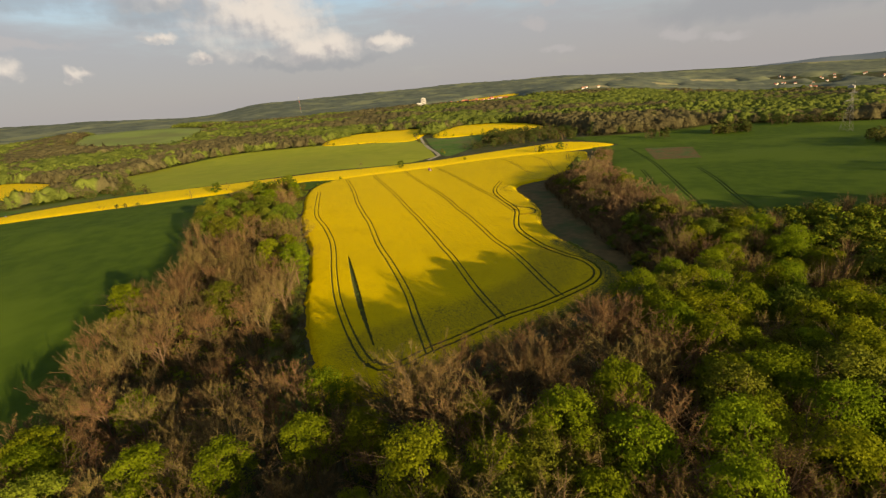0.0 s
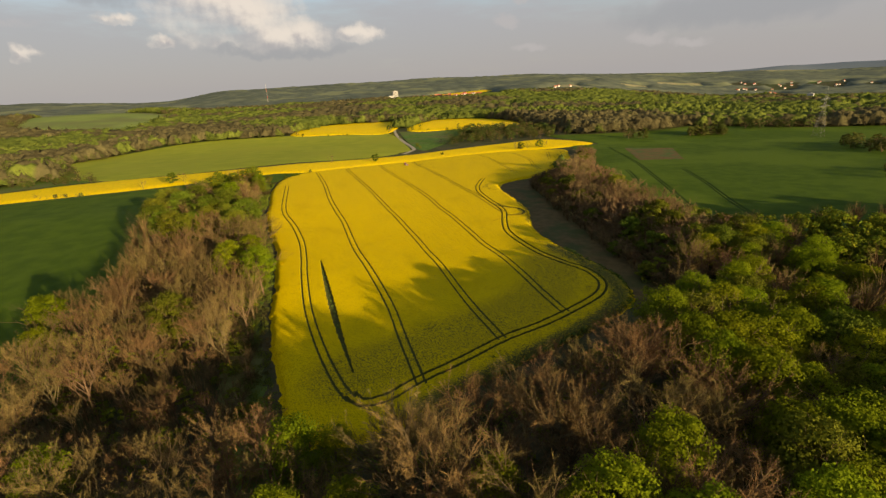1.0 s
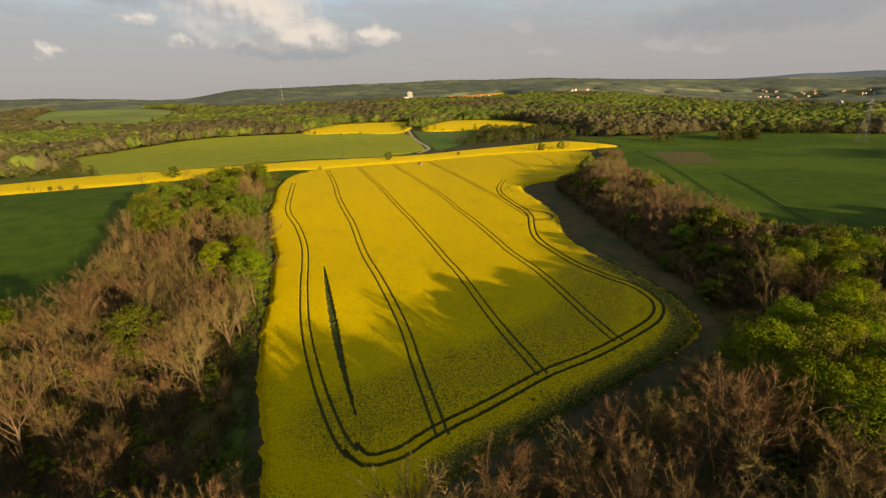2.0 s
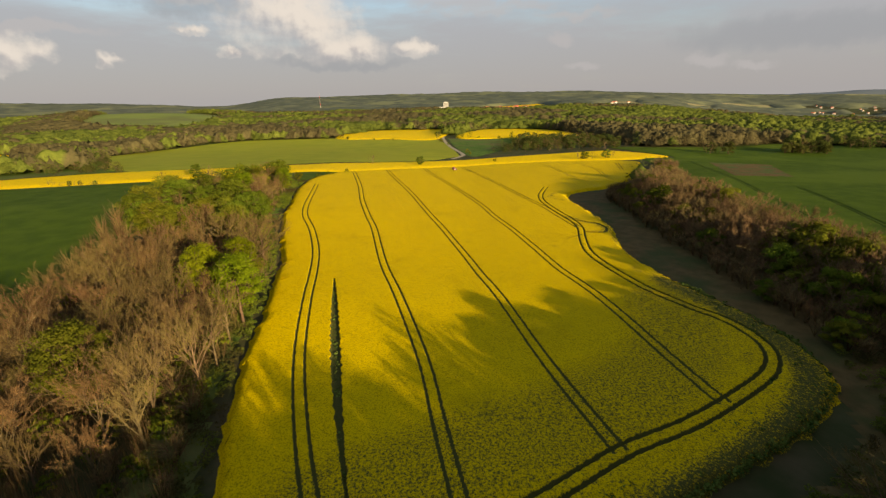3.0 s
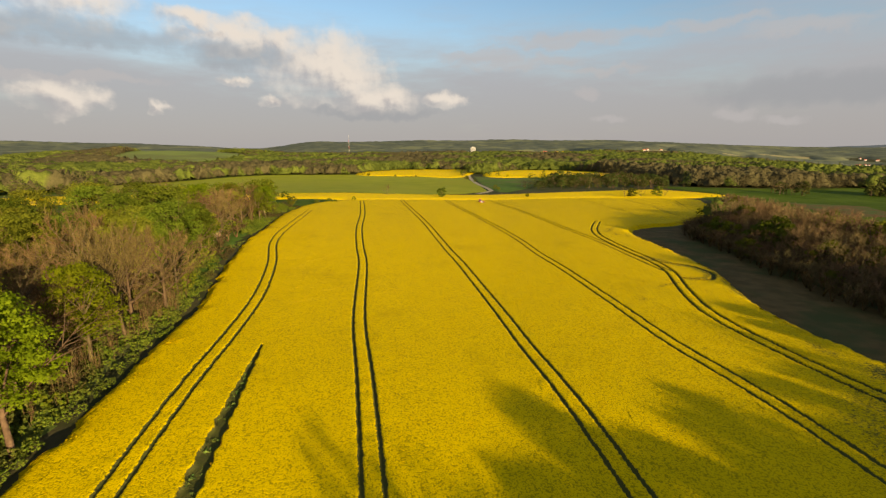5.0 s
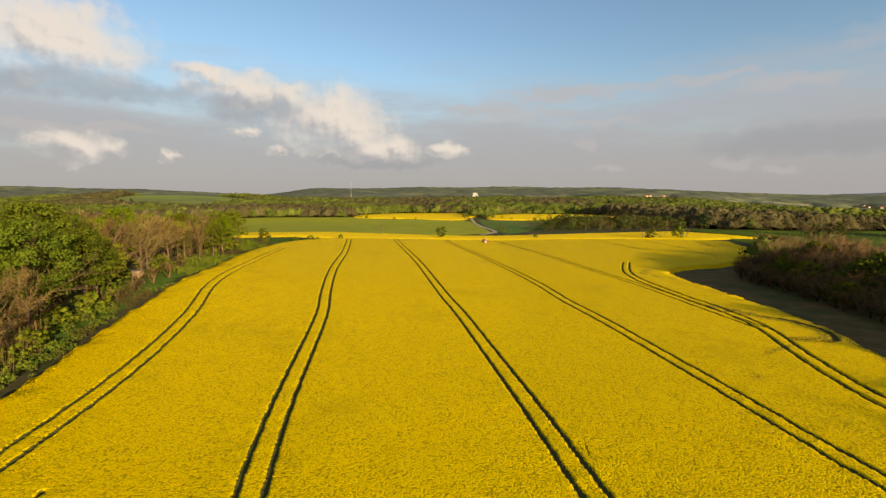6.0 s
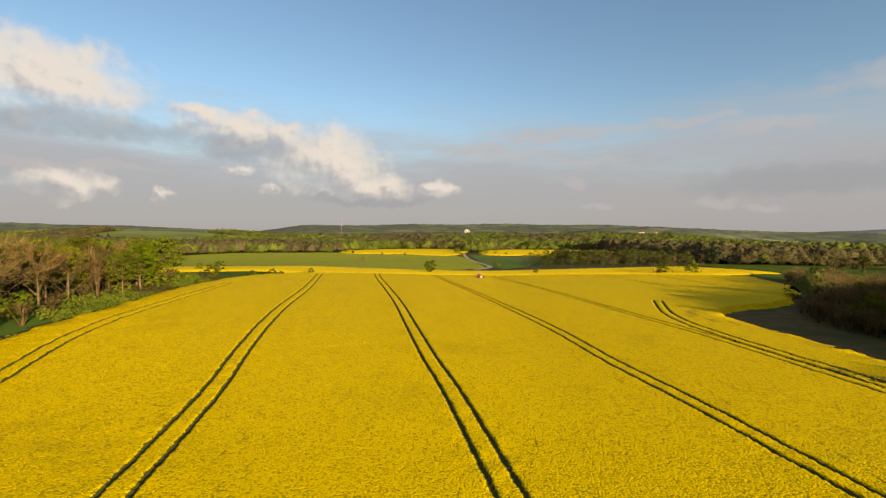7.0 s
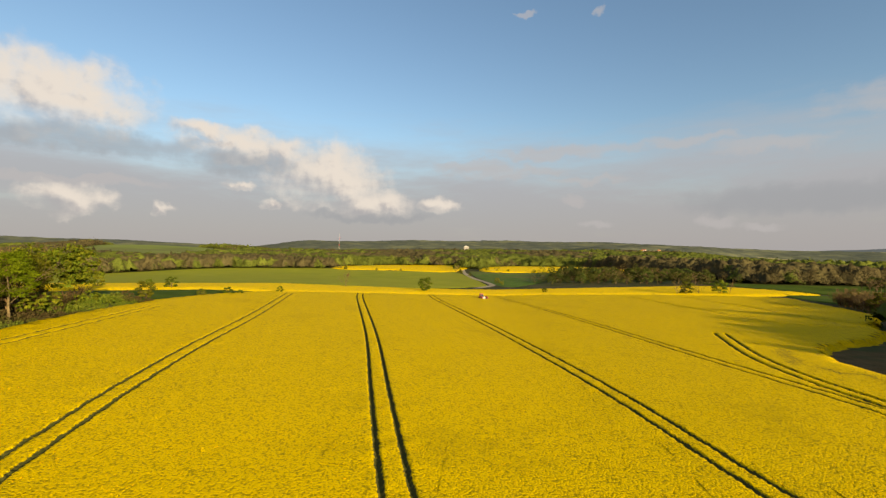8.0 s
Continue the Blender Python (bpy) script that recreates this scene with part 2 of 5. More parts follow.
LEAF_MID = material("wood_leaves", (0.075, 0.100, 0.008), (0.130, 0.155, 0.012), 0.05, vary="island", shift=0.30, thin=0.3)


def canopy_material():
    """Woods seen from afar: each tree has its own tone, in leaf or leafless."""
    m = bpy.data.materials.new("distant_canopy")
    m.use_nodes = True
    w = Wires(m.node_tree)
    m.node_tree.nodes.clear()
    at = w.tree.nodes.new("ShaderNodeNewGeometry").outputs["Position"]
    fine = w.step(w.noise(at, 0.35, 5.0, 0.65), 0.3, 0.7)
    told = []
    for label in ("leafless", "shade"):
        n = w.tree.nodes.new("ShaderNodeAttribute")
        n.attribute_name = label
        told.append(n.outputs["Fac"])
    green = w.mix(told[1], w.mix(fine, (0.048, 0.066, 0.013), (0.080, 0.100, 0.018)), w.mix(fine, (0.080, 0.100, 0.018), (0.128, 0.148, 0.026)))
    brown = w.mix(told[1], w.mix(fine, (0.048, 0.042, 0.021), (0.076, 0.064, 0.031)), w.mix(fine, (0.070, 0.064, 0.027), (0.104, 0.090, 0.041)))
    shader = w.node("ShaderNodeBsdfPrincipled", Roughness=0.9)
    shader.inputs["Specular IOR Level"].default_value = 0.02
    w.join(w.mix(told[0], green, brown), shader.inputs["Base Color"])
    b = w.node("ShaderNodeBump", Strength=0.6, Distance=0.6)
    w.join(w.noise(at, 0.9, 5.0), b.inputs["Height"])
    w.join(b.outputs[0], shader.inputs["Normal"])
    out = w.tree.nodes.new("ShaderNodeOutputMaterial")
    w.join(shader.outputs[0], out.inputs[0])
    return m


CANOPY = canopy_material()
LEAF_HEDGE = material("hedge_leaves", (0.046, 0.060, 0.013), (0.080, 0.094, 0.020), 0.2, vary="object", shift=0.3, thin=0.25)
LEAF_EDGE = material("wood_edge_leaves", (0.060, 0.080, 0.014), (0.110, 0.130, 0.022), 0.08, vary="island", shift=0.2, thin=0.3)
TWIG_EDGE = material("wood_edge_twigs", (0.056, 0.048, 0.023), (0.092, 0.076, 0.035), 0.08, vary="island", shift=0.2, thin=0.2)


# ---------------------------------------------------------------- the lie of the land
def glide(xs, ys, v):
    xs, ys = np.array(xs, float), np.array(ys, float)
    v = np.clip(v, xs[0], xs[-1])
    i = np.clip(np.searchsorted(xs, v) - 1, 0, len(xs) - 2)
    m = np.gradient(ys, xs)
    h = xs[i + 1] - xs[i]
    t = (v - xs[i]) / h
    return (2 * t**3 - 3 * t**2 + 1) * ys[i] + (t**3 - 2 * t**2 + t) * h * m[i] + (3 * t**2 - 2 * t**3) * ys[i + 1] + (t**3 - t**2) * h * m[i + 1]


def ease(v, lo, hi):
    t = np.clip((np.asarray(v, float) - lo) / (hi - lo), 0, 1)
    return t * t * (3 - 2 * t)


ALONG = [-5000, -300, 0, 90, 120, 143, 170, 200, 225, 260, 309, 345, 385, 430, 470, 600, 720, 850, 1000, 1500, 2400, 5200]
LEVEL = [-20, -12, -6, -3.2, -2.1, -1.6, -1.2, -2.0, -2.6, -3.1, -4.2, -5.2, -6.5, -8.5, -10, -14, -16, -14, -18, -14, -13, -6]
BEARING = [-180, -100, -60, -48, -38, -31, -26, -22, -14, 0, 12, 20, 30, 38, 48, 70, 180]
RIDGE = [0, 30, 70, 66, 46, 14, 4, 44, 52, 50, 46, 32, 12, 0, 4, 20, 0]


def land(x, y):
    """Height of the ground."""
    x, y = np.asarray(x, float), np.asarray(y, float)
    slope = np.clip(-0.0275 - 0.0397 * (y - 200) / 100, -0.055, 0.005) * (1 - ease(y, 420, 670))
    near = glide(ALONG, LEVEL, y) + slope * np.where(x > -10, np.clip(0.3 * (x + 10), 0, 30), np.clip(x + 10, -110, 0))
    near = near - 1.2 * ease(y, 20, 100) * (1 - ease(y, 480, 620))
    r = np.hypot(x, y)
    b = np.degrees(np.arctan2(x, y))
    ridge = glide(BEARING, RIDGE, b)
    z = near + (ridge - near) * ease(r, 1900, 4350)
    z = z - 85 * np.exp(-(((r - 3000) / 1300) ** 2)) * ease(b, 17, 34) * (1 - ease(b, 90, 130))
    z = z + 30 * np.exp(-(((b + 36) / 11) ** 2)) * np.exp(-(((r - 1800) / 420) ** 2))
    roll = np.sin(x * 0.0061 + 1.3) * np.sin(y * 0.0047 + 0.4) * 5 + np.sin(x * 0.0019 - y * 0.0027) * 7
    return z + roll * ease(r, 900, 2600)


# ---------------------------------------------------------------- mesh tools
def mesh_of(name, verts, faces, smooth=False):
    """verts (n, 3); faces: one array (m, k) or a list of such arrays."""
    faces = faces if isinstance(faces, list) else [faces]
    faces = [np.asarray(f, np.int32) for f in faces if len(f)]
    verts = np.asarray(verts, np.float32)
    me = bpy.data.meshes.new(name)
    me.vertices.add(len(verts))
    me.vertices.foreach_set("co", verts.ravel())
    loops = np.concatenate([f.ravel() for f in faces])
    sizes = np.concatenate([np.full(len(f), f.shape[1]) for f in faces])
    me.loops.add(len(loops))
    me.loops.foreach_set("vertex_index", loops)
    me.polygons.add(len(sizes))
    me.polygons.foreach_set("loop_start", (np.cumsum(sizes) - sizes).astype(np.int32))
    me.polygons.foreach_set("use_smooth", np.full(len(sizes), smooth))
    me.update(calc_edges=True)
    me.validate()
    return me


class Heap:
    """Gathers triangles and quads for one mesh."""

    def __init__(self):
        self.v, self.t, self.q, self.n = [], [], [], 0

    def add(self, verts, tris=None, quads=None):
        verts = np.asarray(verts, float)
        self.v.append(verts)
        if tris is not None and len(tris):
            self.t.append(np.asarray(tris) + self.n)
        if quads is not None and len(quads):
            self.q.append(np.asarray(quads) + self.n)
        self.n += len(verts)

    def arrays(self):
        z3, z4 = np.zeros((0, 3), int), np.zeros((0, 4), int)
        return np.concatenate(self.v), (np.concatenate(self.t) if self.t else z3), (np.concatenate(self.q) if self.q else z4)

    def mesh(self, name, smooth=False):
        v, t, q = self.arrays()
        return mesh_of(name, v, [t, q], smooth)


def part(name, me, mat, parent=None, label=""):
    if not me.materials:
        me.materials.append(mat)
    ob = new(name, me)
    ob.parent = parent
    return tagged(ob, label=label)


def inside(poly, x, y):
    poly = np.asarray(poly, float)
    x, y = np.asarray(x, float), np.asarray(y, float)
    hit = np.zeros(x.shape, bool)
    for (x0, y0), (x1, y1) in zip(poly, np.roll(poly, -1, 0)):
        if y0 != y1:
            hit ^= ((y0 > y) != (y1 > y)) & (x < (x1 - x0) * (y - y0) / (y1 - y0) + x0)
    return hit


def away(line, x, y, closed=False):
    """Distance of points to a line of points."""
    line = np.asarray(line, float)
    best = np.full(np.shape(x), 1e9)
    ends = np.roll(line, -1, 0) if closed else line[1:]
    for (x0, y0), (x1, y1) in zip(line, ends):
        dx, dy = x1 - x0, y1 - y0
        t = np.clip(((x - x0) * dx + (y - y0) * dy) / max(dx * dx + dy * dy, 1e-9), 0, 1)
        best = np.minimum(best, (x - x0 - t * dx) ** 2 + (y - y0 - t * dy) ** 2)
    return np.sqrt(best)


def rounded(line, closed=False, step=4.0):
    """A smooth line through the points given."""
    p = np.asarray(line, float)
    n = len(p)
    out = []
    for i in range(n if closed else n - 1):
        a, b = p[i], p[(i + 1) % n]
        before = p[(i - 1) % n] if closed or i else a
        after = p[(i + 2) % n] if closed or i + 2 < n else b
        k = max(2, int(np.hypot(*(b - a)) / step))
        for t in np.arange(k) / k:
            out.append(0.5 * (2 * a + (b - before) * t + (2 * before - 5 * a + 4 * b - after) * t * t + (3 * a - before - 3 * b + after) * t**3))
    if not closed:
        out.append(p[-1])
    return np.array(out)


def beside(line, d):
    """The line moved d metres to its right."""
    t = np.gradient(line, axis=0)
    t /= np.maximum(np.hypot(t[:, 0], t[:, 1])[:, None], 1e-9)
    return line + np.stack([t[:, 1], -t[:, 0]], 1) * d


def crop_sheet(name, outline, mat, height, coarse, fine, marks=(), label="", depth=1.0, edge=0.8, soft=()):
    """A field's crop: a canopy at its height over the land, refined along its rim and along the wheel marks, which are pressed into it.
    marks: (line, half width)."""
    outline = rounded(outline, True, 1.5 if fine < 0.5 else 4.0)
    if fine < 0.5:
        outline = outline + np.random.default_rng(5).normal(0, 0.34, outline.shape)
    lo, hi = outline.min(0), outline.max(0)
    size = coarse
    nx, ny = (np.ceil((hi - lo) / coarse)).astype(int)
    levels = int(round(math.log2(coarse / fine)))
    gx, gy = np.meshgrid(np.arange(nx) * 2**levels, np.arange(ny) * 2**levels)
    cells = np.stack([gx.ravel(), gy.ravel()], 1)
    done = []
    for level in range(levels, -1, -1):
        k = 2**level
        size = fine * k
        c = lo + (cells + k / 2) * fine
        rim = away(outline, c[:, 0], c[:, 1], True)
        keep = inside(outline, c[:, 0], c[:, 1]) | (rim < size * 0.75)
        cells, c, rim = cells[keep], c[keep], rim[keep]
        if level == 0:
            done.append((cells[inside(outline, c[:, 0], c[:, 1])], 1))
            break
        split = rim < size * 0.75 + 0.6
        for line, half, *_ in marks:
            split |= away(line, c[:, 0], c[:, 1]) < size * 0.75 + half + 0.25
        done.append((cells[~split], k))
        cells = (cells[split][:, None] + np.array([[0, 0], [k // 2, 0], [0, k // 2], [k // 2, k // 2]])).reshape(-1, 2)
    corners = np.concatenate([(c[:, None] + np.array([[0, 0], [k, 0], [k, k], [0, k]])).reshape(-1, 2) for c, k in done])
    key = corners[:, 0].astype(np.int64) * 1000003 + corners[:, 1]
    _, first, back = np.unique(key, return_index=True, return_inverse=True)
    xy = lo + corners[first] * fine
    x, y = xy[:, 0], xy[:, 1]
    rim = away(outline, x, y, True)
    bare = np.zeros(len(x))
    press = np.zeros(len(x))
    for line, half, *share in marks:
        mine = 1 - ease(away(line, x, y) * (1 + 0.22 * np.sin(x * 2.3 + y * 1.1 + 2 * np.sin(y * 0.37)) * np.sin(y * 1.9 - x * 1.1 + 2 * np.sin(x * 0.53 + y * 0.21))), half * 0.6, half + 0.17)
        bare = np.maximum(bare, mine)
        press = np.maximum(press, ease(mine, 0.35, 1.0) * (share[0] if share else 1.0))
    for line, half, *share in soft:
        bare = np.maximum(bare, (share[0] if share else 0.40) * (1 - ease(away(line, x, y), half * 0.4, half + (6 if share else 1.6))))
    wave = np.sin(x * 0.9 + np.sin(y * 0.7)) * np.sin(y * 1.1 + np.sin(x * 0.6)) * 0.05
    z = land(x, y) + 0.05 + (height + wave) * ease(rim, 0.0, edge) * (1 - press * depth)
    me = mesh_of(name, np.stack([x, y, z], 1), back.reshape(-1, 4), True)
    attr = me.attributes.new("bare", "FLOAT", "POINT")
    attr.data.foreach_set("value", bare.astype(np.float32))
    ob = part(name, me, mat)
    return tagged(ob, label, "field", kind="stuff")


# ---------------------------------------------------------------- ground
def build_ground():
    rings = np.concatenate([np.arange(0, 640, 8.0), 640 * (4650 / 640) ** (np.arange(0, 71) / 70)])
    turns = 288
    a = np.arange(turns) / turns * 2 * math.pi
    x = np.outer(rings, np.sin(a)).ravel()
    y = 200 + np.outer(rings, np.cos(a)).ravel()
    v = np.stack([x, y, land(x, y)], 1)
    i, j = np.meshgrid(np.arange(len(rings) - 1), np.arange(turns), indexing="ij")
    i, j = i.ravel(), j.ravel()
    n = (j + 1) % turns
    q = np.stack([i * turns + j, i * turns + n, (i + 1) * turns + n, (i + 1) * turns + j], 1)[turns:]
    cap = np.stack([np.zeros(turns, int), turns + np.arange(turns), turns + (np.arange(turns) + 1) % turns], 1)
    ob = part("ground", mesh_of("ground", v, [q, cap], True), EARTH)
    tagged(ob, "rolling woodland ground with leaf litter and grass", "ground", kind="structure")


build_ground()

# outlines in plan
FIELD = [(-39, 100), (-37, 93), (-20, 92), (0, 104), (20, 115.5), (43, 128.5), (55, 140), (57, 155), (53.5, 168), (50.2, 178), (46.7, 189), (44.4, 202), (43.6, 216), (45.4, 231), (48.2, 245), (48.3, 260), (46.5, 280), (44.6, 297), (44.6, 310), (48.5, 322), (58, 331.5), (72, 340), (85, 353), (91, 364), (104, 380), (119, 400), (130, 430), (137, 460), (139, 488), (84, 497), (16, 472), (-51, 426), (-96, 388), (-107, 356), (-103, 315), (-92, 272), (-89, 257), (-80, 230), (-73, 213), (-67.5, 198), (-63.5, 181), (-59.5, 168), (-57, 155), (-53.5, 140), (-48.5, 125), (-45.5, 117)]
STRIP = [(-351, 343), (-290, 397), (-200, 426), (-127, 452), (-58, 490), (27, 541), (98, 573), (151, 584), (187, 528), (138, 505), (84, 503), (16, 479), (-51, 433), (-95, 396), (-128, 388), (-194, 357), (-240, 342), (-300, 322), (-380, 290)]
LEFT_GREEN = [(-98, 80), (-108, 118), (-113, 160), (-130, 215), (-140, 265), (-140, 332), (-114, 338), (-109, 358), (-100, 390), (-128, 384), (-194, 353), (-240, 338), (-300, 318), (-380, 286), (-520, 200), (-520, -40), (-160, -40)]
PALE_GREEN = [(-302, 428), (-223, 424), (-151, 455), (-58, 496), (-24, 538), (-18, 572), (-54, 772), (-131, 784), (-226, 818), (-275, 817), (-363, 806), (-416, 740), (-440, 604)]
SMALL_GREEN = [(-8, 560), (16, 576), (40, 650), (60, 764), (-28, 783), (-34, 762)]
YELLOW_A = [(-221, 822), (-200, 1020), (-50, 1020), (-50, 780), (-131, 790)]
YELLOW_B = [(-24, 792), (30, 1000), (113, 972), (163, 790), (68, 772)]
YELLOW_C = [(-665, 668), (-590, 645), (-440, 530), (-392, 432), (-425, 435), (-560, 540)]
FAR_GREEN = [(-930, 1150), (-1250, 1690), (-1020, 1731), (-737, 1495), (-640, 1080), (-790, 1100)]
RIGHT_GREEN = [(157, 625), (212, 610), (302, 618), (384, 658), (485, 575), (600, 520), (600, 250), (260, 186), (150, 186), (122, 176), (116, 192), (110, 222), (108, 262), (113, 310), (128, 360), (142, 405), (150, 440), (152, 480), (160, 515), (190, 524)]
LEFT_WOOD = [(-43, 92), (-50, 114), (-56, 134), (-61, 154), (-63, 168), (-67, 181), (-71, 198), (-77, 213), (-84, 230), (-94, 258), (-97, 272), (-107, 315), (-112, 335), (-140, 328), (-137, 265), (-127, 215), (-110, 160), (-105, 118), (-94, 78)]
FRONT_WOOD = [(-150, -30), (-94, 78), (-43, 92), (-38, 86), (-20, 82), (4, 89), (30, 101), (52, 115), (66, 132), (72, 150), (98, 168), (150, 178), (260, 176), (260, -30)]
THICKET = [(66, 145), (62, 160), (62, 182), (62, 205), (61, 222), (62, 245), (63, 270), (62, 296), (66, 316), (74, 334), (86, 342), (95, 353), (99, 364), (107, 374), (123, 396), (134, 426), (146, 454), (156, 472), (161, 466), (151, 430), (140, 402), (126, 370), (113, 330), (110, 300), (106, 262), (107, 222), (112, 190), (112, 170)]

# wheel marks: the middle lines of the double tracks
GAUGE = 1.05
MIDDLES = [
    [(-25, 104), (-28.2, 108.6), (-35.3, 124), (-43.5, 146.5), (-50.3, 172), (-54.5, 190), (-60, 210), (-69, 234), (-78.5, 254.5), (-84, 273), (-90, 299), (-97, 330)],
    [(-9.5, 107), (-14.5, 127.6), (-18.6, 145.6), (-28, 176), (-35.8, 200), (-45.8, 238), (-52, 257), (-61.5, 289), (-72, 331), (-88, 386)],
    [(11.8, 122.5), (5.2, 144.7), (-2, 175.5), (-6.1, 191), (-10.7, 210), (-19.6, 243), (-24.6, 259), (-30.3, 279), (-41, 317), (-62, 385), (-69, 412)],
    [(32, 133.5), (29.4, 144), (22.8, 176), (17.3, 196), (13.5, 216), (7.7, 243), (2.6, 262), (-2.3, 286), (-12.5, 324), (-34, 394), (-42, 428)],
    [(34.4, 245), (31, 262), (27, 284), (18.8, 316), (9.5, 356), (-6, 420), (-13, 448)],
    [(84, 362), (66, 368), (63, 398), (60, 450), (54, 478)],
    [(86, 371), (87, 395), (92, 431), (88, 480)],
    [(109, 423), (121, 474)],
]
HEADLAND = [(-25.5, 105.5), (-22.5, 102.5), (-17, 103.5), (-11, 108), (0, 114.5), (12.5, 122.7), (23.4, 128), (34, 134.5), (45.2, 143), (49.4, 151.5), (47.6, 161.5), (43.5, 167.2), (39.3, 174.7), (36, 182.5), (32.8, 195.5), (30.7, 206.5), (30.4, 216.5), (32.4, 231), (34.9, 245), (34.2, 259), (31.8, 272), (29.7, 287), (28.8, 300), (30.6, 316), (37.5, 341)]
LOOP = [(35.5, 239), (39, 237.6), (42.3, 238), (44.8, 243), (44.4, 248), (42, 252.5), (37, 255.5), (34.5, 257.5)]


def build_field():
    marks = []
    for i, line in enumerate(MIDDLES):
        line = rounded(line)
        half = 0.18 if i < 5 else 0.15
        marks += [(beside(line, GAUGE), half, 0.22), (beside(line, -GAUGE), half, 0.22)]
    line = rounded(HEADLAND, step=2.5)
    marks += [(beside(line, GAUGE + 0.1), 0.32, 0.5), (beside(line, -GAUGE - 0.1), 0.32, 0.5)]
    marks += [(rounded(LOOP, step=1.0), 0.5, 0.3)]
    gap = rounded([(-47.2, 186), (-39, 156.5), (-33.5, 137.4), (-29.1, 123.3), (-25.8, 113.5)])
    # flowerless patches; the 14 m zone also paints the wood's shade on the crop
    soft = [(rounded([(-10, 99.5), (6, 108), (22, 117.5), (40, 129), (51, 141), (53, 154), (48.5, 170), (43, 186)]), 1.6, 0.52), (rounded([(33, 234), (25, 228), (19.8, 223.5), (19.6, 220), (22.5, 218)], step=1.0), 0.2), (rounded([(-28, 112), (-8, 122), (14, 134), (32, 150), (38, 172)]), 14.0, 0.36), (rounded([(-6, 108), (14, 119), (36, 132), (47, 144), (48, 158), (44, 176)]), 6.0, 0.30), (rounded([(34.5, 262), (39, 253.5), (43, 250), (44.5, 244), (42.3, 239), (37, 238)], step=1.0), 2.0), (rounded([(42, 222), (45, 238), (47, 252), (46, 268)]), 1.0), (rounded([(40, 322), (34, 308), (40, 300)]), 1.8), (rounded([(52, 150), (49, 168), (44, 182), (39, 198)]), 1.6), (rounded([(40, 130), (50, 140), (54, 152), (51, 166)]), 2.2), (rounded([(43, 146), (44.5, 150)], step=1.0), 0.7), (rounded([(2, 108), (20, 119), (38, 129), (52, 144)]), 1.6)]
    for k in range(len(gap) - 1):
        t = k / (len(gap) - 1)
        marks.append((gap[k:k + 2], 0.12 + 0.95 * math.sin(math.pi * min(1, t * 1.05)) ** 1.1, 0.4))
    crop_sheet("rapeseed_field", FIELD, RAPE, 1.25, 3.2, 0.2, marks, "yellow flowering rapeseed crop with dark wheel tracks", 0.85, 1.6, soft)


build_field()
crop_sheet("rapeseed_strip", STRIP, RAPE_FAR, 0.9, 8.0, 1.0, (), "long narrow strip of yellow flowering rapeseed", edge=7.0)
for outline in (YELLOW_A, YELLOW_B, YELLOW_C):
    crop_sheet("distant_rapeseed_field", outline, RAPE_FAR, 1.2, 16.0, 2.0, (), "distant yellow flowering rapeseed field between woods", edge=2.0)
crop_sheet("dark_wheat_field", LEFT_GREEN, WHEAT, 0.35, 8.0, 1.0, (), "dark green young wheat beside the bare wood")
crop_sheet("pale_wheat_field", PALE_GREEN, WHEAT_PALE, 0.4, 8.0, 1.0, (), "pale green cereal field beyond the yellow strip")
crop_sheet("small_meadow", SMALL_GREEN, MEADOW, 0.25, 8.0, 1.0, (), "small green meadow beside a pale track")
crop_sheet("rough_grass", [(-700, 420), (-400, 305), (-352, 348), (-292, 404), (-232, 426), (-300, 432), (-440, 608), (-445, 534), (-388, 434), (-425, 431), (-560, 536), (-700, 640)], MEADOW, 0.25, 16.0, 2.0, (), "rough green grassland with bushes between fields")
crop_sheet("distant_meadow", FAR_GREEN, MEADOW_FAR, 0.5, 32.0, 8.0, (), "distant green clearing in the woods", edge=8.0)

# right-hand wheat with its own wheel marks
def build_right_field():
    marks = []
    for line in ([(189, 490), (170, 391), (152.5, 322), (134, 253), (122, 208)], [(185, 343), (171, 292), (155.5, 245), (144, 200)], [(146, 350), (139, 323), (124, 271), (116, 240)]):
        line = rounded(line)
        marks += [(beside(line, 1.0), 0.3), (beside(line, -1.0), 0.3)]
    ob = crop_sheet("green_wheat_field", RIGHT_GREEN, WHEAT, 0.35, 8.0, 0.5, marks, "green young wheat field with faint wheel tracks", 0.9)
    # the pressed rows show bare, darker ground
    nt = WHEAT.node_tree
    w = Wires(nt)
    shader = next(n for n in nt.nodes if n.type == "BSDF_PRINCIPLED")
    old = shader.inputs["Base Color"].links[0].from_socket
    bare = nt.nodes.new("ShaderNodeAttribute")
    bare.attribute_name = "bare"
    w.join(w.mix(bare.outputs["Fac"], old, (0.022, 0.034, 0.014)), shader.inputs["Base Color"])
    return ob


build_right_field()


